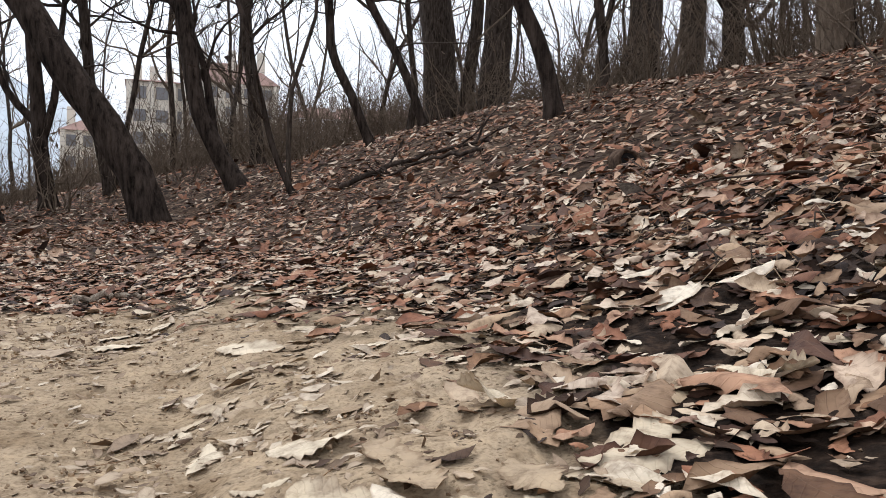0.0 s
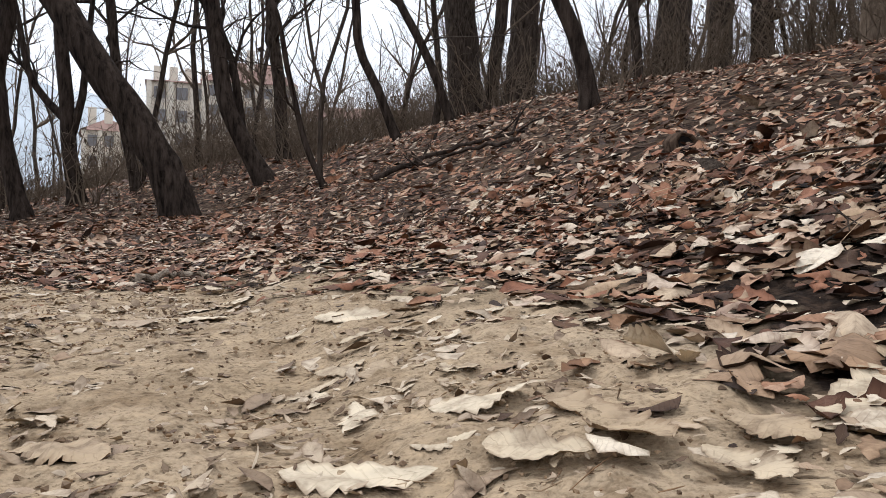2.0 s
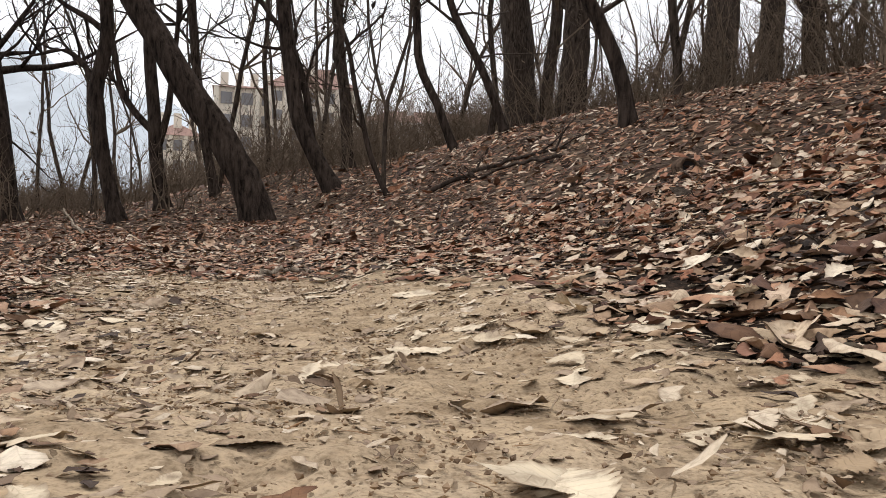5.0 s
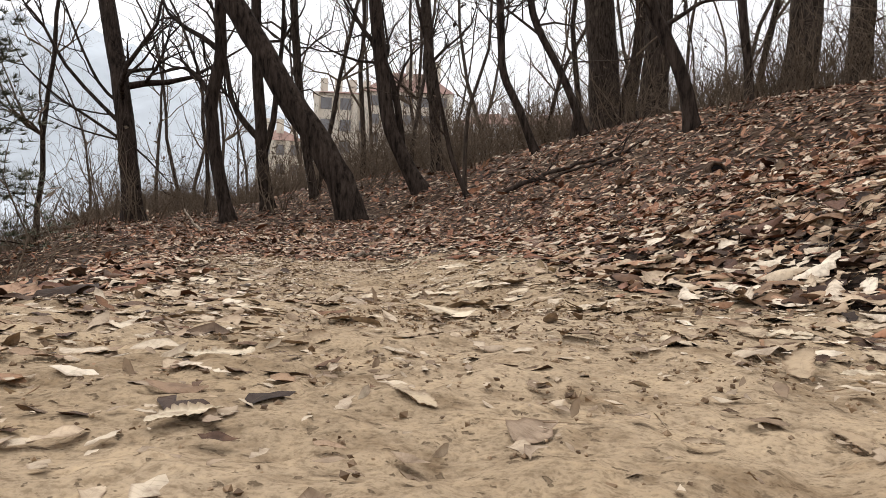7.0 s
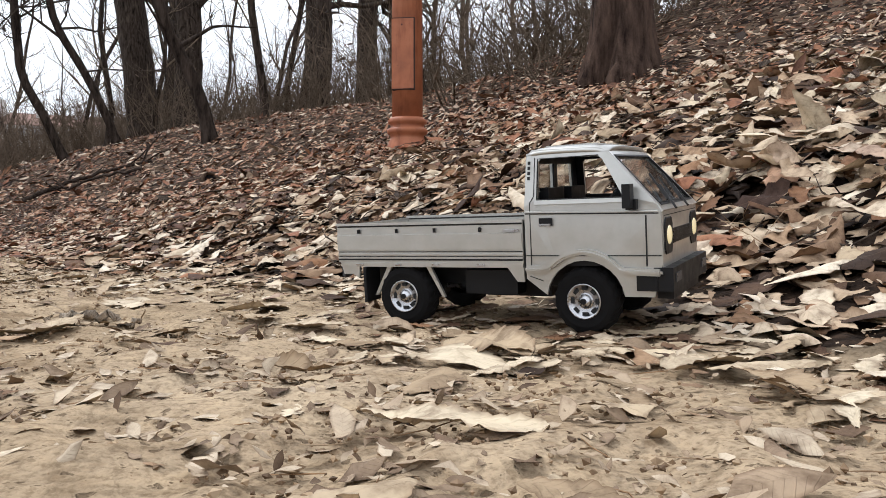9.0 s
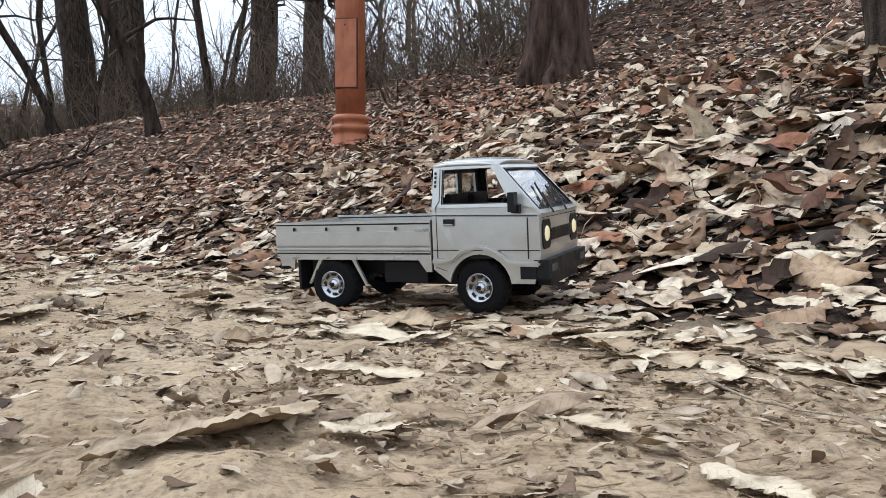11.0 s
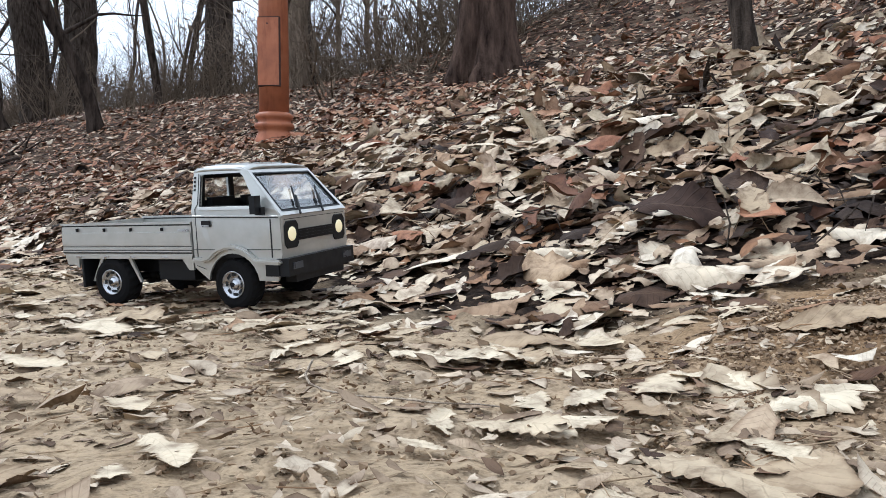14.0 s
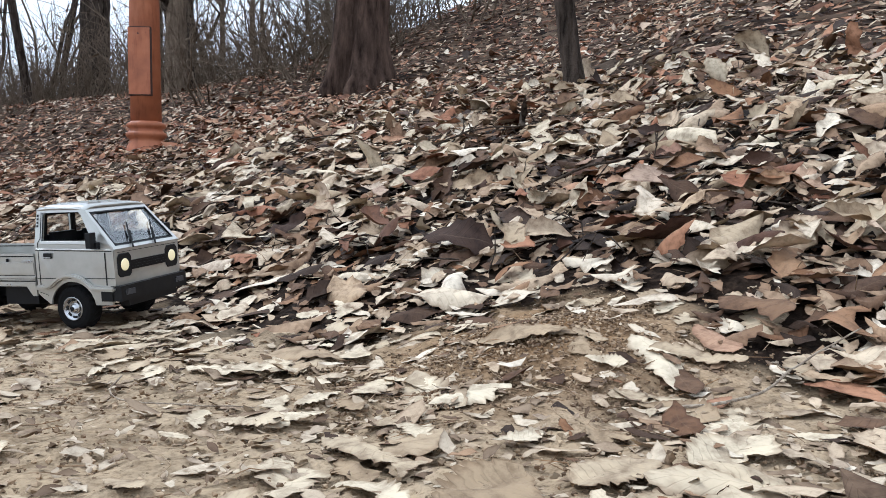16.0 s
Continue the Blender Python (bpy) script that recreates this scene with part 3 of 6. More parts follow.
tree("tree", [(-2.19, 9.22, 0.66), (-2.27, 9.25, 1.52), (-2.36, 9.26, 2.09), (-2.43, 9.29, 2.81), (-2.47, 9.3, 3.24)], 0.075, 0.06, "slim grey tree in the thicket", 22,
     bark=BARK_GREY, crown_from=0.3, crown_n=6)

tree("tree", [(1.28, 6.37, 1.17), (1.25, 6.37, 1.5), (1.19, 6.36, 1.9), (1.13, 6.35, 2.4)], 0.04, 0.032, "slim leaning grey tree on the bank", 24, bark=BARK_GREY, crown_from=0.3, crown_n=6, flare=1.2)

# ---- the wood behind: slim bare trees and brushwood ----
far_rng = np.random.default_rng(5)


def far_tree(seed, height, r, bark):
    root = thing("wood_tree", Matrix(), "slim bare grey-brown tree of the winter wood", "tree", "trees of the wood")
    tb, cr = Tubes(seed), Tubes(seed + 500)
    p, d, pts = np.zeros(3), np.array([0, 0, 1.0]), [np.array([0, 0, -0.1])]
    for _ in range(9):
        d = d + tb.rng.normal(size=3) * np.array([0.13, 0.13, 0])
        d /= np.linalg.norm(d)
        p = p + d * height / 9
        pts.append(p.copy())
    rs = np.linspace(r, r * 0.4, 10)
    rs[0] *= 1.3
    tb.tube(pts, rs, 7, 0.04)
    for _ in range(11):
        i = int(cr.rng.integers(2, 10))
        a = cr.rng.uniform(0, 6.28)
        cr.limb(pts[i], (np.cos(a), np.sin(a), cr.rng.uniform(0.3, 1.4)), height * cr.rng.uniform(0.22, 0.42), rs[i] * 0.5, 2, kids=3)
    for nm, t in (("trunk", tb), ("crown", cr)):
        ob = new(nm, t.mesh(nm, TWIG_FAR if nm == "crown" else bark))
        ob.parent = root
    return root


def bush(seed, height, bark=None, wild=0.28, stems=17):
    root = thing("bush", Matrix(), "leafless grey-brown brushwood with many thin stems", "bush", "brushwood")
    tb = Tubes(seed)
    for _ in range(stems):
        a = tb.rng.uniform(0, 6.28)
        q = np.array([np.cos(a), np.sin(a), 0]) * tb.rng.uniform(0, 0.45)
        tb.limb(q, (np.cos(a) * 0.4, np.sin(a) * 0.4, 1), height * tb.rng.uniform(0.5, 1.1), tb.rng.uniform(0.004, 0.009), 1, up=0.1, wild=wild, kids=4, segs=5)
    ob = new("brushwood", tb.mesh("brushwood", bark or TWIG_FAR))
    ob.parent = root
    return root


def scatter(makers, n, area, keep, gap, scales):
    """Stands copies of a few made things on the ground, apart from each other."""
    taken, used = [], set()
    tries = 0
    while len(taken) < n and tries < n * 60:
        tries += 1
        x, y = far_rng.uniform(area[0], area[1]), far_rng.uniform(area[2], area[3])
        if not keep(x, y) or any((x - a) ** 2 + (y - b) ** 2 < gap * gap for a, b in taken):
            continue
        i = len(taken) % len(makers)
        m = Matrix.LocRotScale((x, y, float(ground_z(x, y)) - 0.02), Euler((far_rng.normal() * 0.05, far_rng.normal() * 0.05, far_rng.uniform(0, 6.28))), None)
        sc = float(far_rng.uniform(*scales))
        if i in used:
            ob = copy_thing(makers[i], m)
        else:
            ob = makers[i]
            ob.matrix_basis = m
            used.add(i)
        ob.scale = (sc, sc, sc)
        taken.append((x, y))


on_bank = lambda x, y: up_slope(x, y) > 3.2 and y > 2.4 and x < 0.74 + 0.62 * (y + 1.84)
scatter([far_tree(40 + i, 4.2 + 0.5 * i, 0.032 + 0.006 * i, BARK_GREY) for i in range(5)], 40, (-14, 6, 9.0, 24), lambda x, y: up_slope(x, y) > -9, 0.9, (0.8, 1.3))
scatter([far_tree(50 + i, 3.6 + 0.5 * i, 0.035 + 0.012 * i, TWIG_FAR) for i in range(4)], 11, (1.5, 12, 2.5, 16), on_bank, 0.7, (0.8, 1.3))
scatter([bush(60 + i, 0.85 + 0.15 * i) for i in range(4)], 74, (-15, 4, 8.0, 15), lambda x, y: 6.5 + abs(x) * 0.1 < y, 0.45, (0.7, 1.2))
scatter([bush(70 + i, 0.9 + 0.12 * i) for i in range(3)], 24, (0.8, 7.5, 3.0, 10), lambda x, y: up_slope(x, y) > 2.7 and x < 0.9 + 0.66 * (y + 1.84), 0.45, (0.6, 1.15))
scatter([bush(90 + i, 1.0 + 0.2 * i, None, 0.34) for i in range(3)], 30, (1.8, 6.5, 2.8, 8.5), lambda x, y: up_slope(x, y) > 2.6 and x < 0.9 + 0.66 * (y + 1.84), 0.3, (0.6, 1.1))
scatter([bush(80 + i, 1.0 + 0.2 * i, None, 0.28, 7) for i in range(3)], 26, (-9, -4, 4.2, 8.5), lambda x, y: x < -3.9 - 0.1 * y, 0.4, (0.6, 1.1))
scatter([bush(120 + i, 1.1 + 0.2 * i, None, 0.32) for i in range(3)], 30, (-8, 1.5, 9.5, 16), lambda x, y: True, 0.5, (0.9, 1.4))
scatter([bush(130 + i, 0.8 + 0.2 * i, None, 0.34) for i in range(2)], 4, (0.9, 1.55, 5.0, 8.6), lambda x, y: True, 0.3, (0.7, 1.1))
scatter([bush(140 + i, 0.9 + 0.2 * i, None, 0.34) for i in range(3)], 11, (2.3, 5.2, 2.6, 6.0), lambda x, y: up_slope(x, y) > 3.2 and y < 1.45 * x and x < 1.15 * y + 1.0, 0.3, (0.7, 1.1))
scatter([bush(110 + i, 1.0 + 0.15 * i, None, 0.34, 5) for i in range(3)], 10, (-7, -2.3, 0.8, 4.5), lambda x, y: up_slope(x, y) < -2.1, 0.5, (0.7, 1.2))

# ---- the far thicket that closes the wood ----
thicket, thicket_rng = Tubes(301), np.random.default_rng(302)
for _ in range(5200):
    tx, ty = thicket_rng.uniform(-17, 9), thicket_rng.uniform(13.5, 25)
    tall = thicket_rng.uniform(0.5, 1.25) * (0.8 + 0.5 * math.sin(0.9 * tx + 0.5 * ty) ** 2) * np.interp(tx / ty, (-0.75, -0.45, -0.3), (0.35, 0.6, 1.0))
    stem = np.array([tx, ty, float(ground_z(tx, ty)) - 0.05])
    lean = thicket_rng.normal(size=3) * np.array([0.3, 0.2, 0]) + np.array([0, 0, 1.0])
    top = stem + lean * tall
    thicket.tube([stem, (stem + top) / 2 + thicket_rng.normal(size=3) * 0.06, top], (0.011, 0.008, 0.003), 3)
    for _ in range(4):
        start = stem + (top - stem) * thicket_rng.uniform(0.25, 0.9)
        thicket.tube([start, start + (lean + thicket_rng.normal(size=3) * 0.7) * tall * 0.35], (0.006, 0.002), 3)
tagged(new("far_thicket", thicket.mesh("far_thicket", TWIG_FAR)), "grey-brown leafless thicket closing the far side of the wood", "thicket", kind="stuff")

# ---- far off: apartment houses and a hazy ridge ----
# haze painted in: far land and house walls get paled base colours
HAZE = plain("haze_tinted_land", (0.56, 0.6, 0.63), 1.0, wear=0.35, scale=0.02, bump=0, spec=0.0)
CREAM = plain("cream_render", (0.78, 0.7, 0.58), 0.9, wear=0.25, scale=0.4, bump=0, spec=0.1)
ROOF = plain("red_brown_roof", (0.36, 0.235, 0.195), 0.9, wear=0.3, scale=0.5, bump=0, spec=0.1)
DIM_GLASS = plain("dim_window", (0.24, 0.23, 0.23), 0.6, wear=0.2, scale=1.0, bump=0)
GREY_BLOCK = plain("grey_far_block", (0.66, 0.63, 0.6), 0.9, wear=0.25, scale=0.4, bump=0, spec=0.1)


def box(bm, x0, x1, y0, y1, z0, z1):
    vs = [bm.verts.new(p) for p in ((x0, y0, z0), (x1, y0, z0), (x1, y1, z0), (x0, y1, z0), (x0, y0, z1), (x1, y0, z1), (x1, y1, z1), (x0, y1, z1))]
    for f in ((3, 2, 1, 0), (4, 5, 6, 7), (0, 1, 5, 4), (1, 2, 6, 5), (2, 3, 7, 6), (3, 0, 4, 7)):
        bm.faces.new([vs[i] for i in f])
    return vs


def boxes(*many):
    bm = bmesh.new()
    for b in many:
        box(bm, *b)
    return bm


def house(x, y, turn, w, d, h, roof_h, wall, storeys, bays, label, chimneys=3):
    root = thing("apartment_house", pose(x, y, 1.5, 0, 0, turn), label, "building", "far apartment houses")
    part("wall", boxes((-w / 2, w / 2, 0, d, 0, h)), wall, root)
    bm = bmesh.new()
    e = 0.6
    low = [bm.verts.new(p) for p in ((-w / 2 - e, -e, h), (w / 2 + e, -e, h), (w / 2 + e, d + e, h), (-w / 2 - e, d + e, h))]
    ridge = [bm.verts.new(p) for p in ((-w / 2 + d * 0.3, d / 2, h + roof_h), (w / 2 - d * 0.3, d / 2, h + roof_h))]
    for f in ((low[0], low[1], ridge[1], ridge[0]), (low[1], low[2], ridge[1]), (low[2], low[3], ridge[0], ridge[1]), (low[3], low[0], ridge[0]), (low[3], low[2], low[1], low[0])):
        bm.faces.new(f)
    roof = part("roof", bm, ROOF, root)
    for i in range(chimneys):
        cx = -w / 2 + w * (i + 0.5) / chimneys
        part("chimney", boxes((cx - 0.6, cx + 0.6, d * 0.3, d * 0.3 + 1.2, h, h + roof_h + 1.6)), wall, roof)
    sx, sz = w / bays, h / storeys
    for i in range(bays):
        for j in range(storeys):
            cx, cz = -w / 2 + sx * (i + 0.5), sz * (j + 0.5)
            part("window", boxes((cx - sx * 0.28, cx + sx * 0.28, -0.12, 0.05, cz - sz * 0.25, cz + sz * 0.28)), DIM_GLASS, root)
    for i in range(bays + 1):
        cx = -w / 2 + sx * i
        part("pier", boxes((cx - 0.35, cx + 0.35, -0.5, 0.0, 0, h)), wall, root)
    return root


house(-41.5, 115, 21, 9, 12, 16.5, 1.2, CREAM, 5, 3, "cream apartment house with piers beyond the trees", 4)
house(-32.0, 117, 15, 13, 12, 17.0, 4.0, CREAM, 6, 5, "cream apartment house with a red-brown hipped roof", 3)
house(-13.5, 128, 5, 26, 12, 13.5, 2.5, GREY_BLOCK, 5, 8, "hazy grey apartment house beyond the wood", 5)
house(14, 132, -5, 20, 12, 14.5, 2.5, GREY_BLOCK, 5, 6, "hazy grey apartment house beyond the wood", 4)
house(-54, 119, 26, 7, 10, 9.5, 2.2, CREAM, 3, 3, "low cream house beyond the trees", 3)

hx = np.linspace(-2600, 900, 130)
hill_v, hill_f = [], []
for i, x in enumerate(hx):
    top = float(np.interp(x, (-2600, -1370, -931, -747, -586, -400, -150, 900), (420, 380, 310, 210, 165, 95, 70, 60))) + 9 * math.sin(x * 0.05) + 5 * math.sin(x * 0.13 + 1)
    for j, (q, z) in enumerate(((-250, -10), (-120, 0.45), (0, 0.8), (120, 1.0), (320, 0.4))):
        hill_v.append((x, 1150 + q, z if z < 0 else z * top))
        if i and j:
            b = i * 5 + j
            hill_f.append((b - 6, b - 1, b, b - 5))
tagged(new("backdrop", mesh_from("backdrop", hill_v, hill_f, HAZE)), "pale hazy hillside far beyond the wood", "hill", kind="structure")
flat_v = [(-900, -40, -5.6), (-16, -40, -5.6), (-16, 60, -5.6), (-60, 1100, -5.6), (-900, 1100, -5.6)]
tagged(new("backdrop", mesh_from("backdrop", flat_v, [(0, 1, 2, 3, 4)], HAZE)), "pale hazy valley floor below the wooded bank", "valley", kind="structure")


# ---- lamp post ----
POST = Mat("terracotta_paint", rough=0.55, spec=0.35)
streaks = POST.noise(26, 5, 0.65, stretch=(1, 1, 0.16))
chips = POST.noise(70, 4, 0.7)
tone = POST.ramp(POST.noise(7, 4, 0.6), [(0.3, (0.25, 0.085, 0.04)), (0.52, (0.37, 0.125, 0.055)), (0.75, (0.43, 0.165, 0.08))])
tone = POST.mix(0.45, tone, POST.ramp(streaks, [(0.33, (0.42, 0.34, 0.3)), (0.5, (1.0, 1.0, 1.0))]), "MULTIPLY")
tone = POST.mix(POST.ramp(chips, [(0.66, 0.0), (0.74, 0.8)]), tone, (0.1, 0.05, 0.035))
POST.colour(tone)
POST_PAINT = POST.bump(chips, 0.25, 0.002).m
POST_DARK = plain("post_joint", (0.05, 0.025, 0.02), 0.8)


def lathe(bm, profile, sides=32, axis="Z", caps=True):
    """Turns a profile of (radius, height) round an axis."""
    rings = []
    for r, h in profile:
        ring = []
        for i in range(sides):
            a = 2 * math.pi * i / sides
            c, s = r * math.cos(a), r * math.sin(a)
            ring.append(bm.verts.new((c, s, h) if axis == "Z" else (c, h, s)))
        rings.append(ring)
    for a, b in zip(rings, rings[1:]):
        for i in range(sides):
            j = (i + 1) % sides
            bm.faces.new((a[i], a[j], b[j], b[i]))
    for ring in (rings[0][::-1], rings[-1]):
        if caps and profile[0][0] > 1e-6:
            bm.faces.new(ring)
    bmesh.ops.recalc_face_normals(bm, faces=bm.faces)
    return bm


lamp_post = thing("lamp_post", pose(1.42, 1.80, 0.44, 0, 0, -27), "terracotta-painted metal lamp post with a moulded foot on the bank", "lamp post")
part("shaft", lathe(bmesh.new(), [(0.0705, 0.12), (0.068, 0.9), (0.06, 3.2), (0.058, 3.3)], 32), POST_PAINT, lamp_post, smooth=True)
part("foot", lathe(bmesh.new(), [(0.095, -0.12), (0.095, 0.0), (0.09, 0.03), (0.078, 0.055), (0.076, 0.07), (0.09, 0.078), (0.094, 0.09), (0.09, 0.1), (0.077, 0.105),
                                 (0.076, 0.118), (0.088, 0.125), (0.089, 0.14), (0.072, 0.152)], 32), POST_PAINT, lamp_post, smooth=True)
part("panel_joint", boxes((-0.056, 0.046, -0.0735, -0.04, 0.268, 0.588)), POST_DARK, lamp_post, "dark joint round the service door")
part("service_door", boxes((-0.056, 0.0425, -0.0775, -0.04, 0.273, 0.583)), POST_PAINT, lamp_post)
part("lock", lathe(bmesh.new(), [(0.004, -0.0795), (0.004, -0.07)], 10, "Y"), POST_DARK, lamp_post).location = (-0.01, 0, 0.555)


# ---- the model truck on the path ----
SILVER = Mat("silver_grey_paint", rough=0.4, metal=0.72, spec=0.5)
SILVER.b.inputs["Coat Weight"].default_value = 0.9
SILVER.b.inputs["Coat Roughness"].default_value = 0.1
SILVER.colour(SILVER.mix(0.35, (0.5, 0.49, 0.45), SILVER.ramp(SILVER.noise(45, 5, 0.6), [(0.3, (0.4, 0.385, 0.345)), (0.7, (0.58, 0.57, 0.54))])))
SILVER.rough(SILVER.ramp(SILVER.noise(130, 4), [(0.3, 0.3), (0.7, 0.5)]))
SILVER = SILVER.m
BLACK = plain("black_plastic", (0.008, 0.008, 0.009), 0.45, wear=0.3, spec=0.25, scale=80)
RUBBER = plain("black_rubber", (0.008, 0.0075, 0.0075), 0.85, spec=0.15, wear=0.5, scale=90, bump=0.2)
CHROME = plain("chrome_rim", (0.55, 0.55, 0.56), 0.27, metal=1.0, wear=0.45, scale=120, bump=0.03)
SEAM_AND_SHADE = plain("panel_gap_and_shade", (0.02, 0.02, 0.02), 0.8)
LENS = Mat("headlamp_glass", rough=0.15, spec=0.6)
LENS.colour((0.75, 0.66, 0.45))
LENS.b.inputs["Emission Color"].default_value = (1.0, 0.78, 0.35, 1)
LENS.b.inputs["Emission Strength"].default_value = 0.3
LENS = LENS.m
GREY_LENS = plain("smoked_lens", (0.05, 0.05, 0.055), 0.3)
GLASS = Mat("window_glass", rough=0.03, spec=0.5)
GLASS.colour((0.92, 0.95, 0.96))
GLASS.b.inputs["Transmission Weight"].default_value = 1.0
GLASS.b.inputs["IOR"].default_value = 1.6
GLASS = GLASS.m

TRUCK_X, TRUCK_Y, TRUCK_TURN = 0.676, -0.882, -47.7
CAB_FROM, CAB_PRESS = 0.0985, 0.8
STRETCH = ((-0.08, -0.0675, -0.03, 0.04, 0.113, 0.115, 0.1437, 0.2123, 0.2405, 0.26), (-0.087, -0.0745, -0.031, 0.04, 0.1245, 0.1262, 0.1445, 0.2123, 0.2438, 0.2633))
BASE_L, HALF_W, TYRE_R = 0.178, 0.0675, 0.0285


def plate(outer, holes, y0, y1):
    """A flat panel cut from an outline in x and z, with openings, between two depths."""
    bm = bmesh.new()
    edges = []
    for loop in (outer, *holes):
        vs = [bm.verts.new((x, y0, z)) for x, z in loop]
        edges += [bm.edges.new((a, b)) for a, b in zip(vs, vs[1:] + vs[:1])]
    bmesh.ops.triangle_fill(bm, edges=edges, use_beauty=True)
    got = bmesh.ops.extrude_face_region(bm, geom=list(bm.faces))
    bmesh.ops.translate(bm, verts=[v for v in got["geom"] if isinstance(v, bmesh.types.BMVert)], vec=(0, y1 - y0, 0))
    bmesh.ops.recalc_face_normals(bm, faces=bm.faces)
    return bm


def soft(bm, width=0.0015, segments=2):
    bmesh.ops.bevel(bm, geom=[e for e in bm.edges if len(e.link_faces) == 2 and e.calc_face_angle() > 0.5], offset=width, segments=segments, affect="EDGES", clamp_overlap=True)
    return bm


def tumble(bm):
    """Leans the upper cab inwards."""
    for v in bm.verts:
        v.co.y *= 1 - 2.1 * max(0.0, v.co.z - 0.112)
    return bm


def arc(cx, cz, r, a0, a1, n):
    return [(cx + r * math.cos(radians(a0 + (a1 - a0) * i / n)), cz + r * math.sin(radians(a0 + (a1 - a0) * i / n))) for i in range(n + 1)]


def tyre_wheel(parent, x, y, side, steer=0.0):
    """Wheel with a tyre, a pressed rim with holes and a hub; side -1 faces the truck's right."""
    hub_line = new("wheel")
    hub_line.parent = parent
    hub_line.matrix_basis = pose(x, y, TYRE_R, 0, 0, steer)
    w, r = 0.0115, TYRE_R
    bm = lathe(bmesh.new(), [(0.0138, -w + 0.001), (0.0165, -w), (0.022, -w - 0.0005), (0.0262, -w + 0.001), (r - 0.0008, -w + 0.004), (r, -w + 0.007), (r, w - 0.007), (r - 0.0008, w - 0.004),
                             (0.0262, w - 0.001), (0.022, w + 0.0005), (0.0165, w), (0.0138, w - 0.001), (0.0138, -w + 0.001)], 36, "Y", False)
    for v in bm.verts:
        q = math.hypot(v.co.x, v.co.z)
        if q > r - 0.0012:
            a = math.atan2(v.co.z, v.co.x) / (2 * math.pi) * 36
            lug = 1.035 if (round(a) + (1 if v.co.y > 0 else 0)) % 2 else 0.985
            v.co.x, v.co.z = v.co.x * lug, v.co.z * lug
    part("tyre", bm, RUBBER, hub_line, "black rubber tyre with block tread", smooth=False)
    s = side
    bm = lathe(bmesh.new(), [(0.0136, s * (w - 0.007)), (0.0152, s * (w + 0.0008)), (0.0142, s * (w + 0.001)), (0.0128, s * (w - 0.0035)), (0.0092, s * (w - 0.0022)),
                             (0.0072, s * (w - 0.0042)), (0.0052, s * (w - 0.003)), (0.005, s * (w + 0.0004)), (0.0, s * (w + 0.0008))], 32, "Y")
    rim = part("rim", bm, CHROME, hub_line, "chrome pressed-steel rim", smooth=True)
    for i in range(8):
        a = 2 * math.pi * i / 8
        hole = part("rim_hole", boxes((-0.0024, 0.0024, -0.0012, 0.0012, -0.0015, 0.0015)), SEAM_AND_SHADE, rim)
        hole.matrix_basis = Matrix.Translation((0.0109 * math.cos(a), s * (w - 0.0026), 0.0109 * math.sin(a))) @ Matrix.Rotation(-a + math.pi / 2, 4, "Y")
    part("hub", lathe(bmesh.new(), [(0.0028, s * w), (0.0026, s * (w + 0.0025))], 6, "Y"), BLACK, hub_line)
    return hub_line


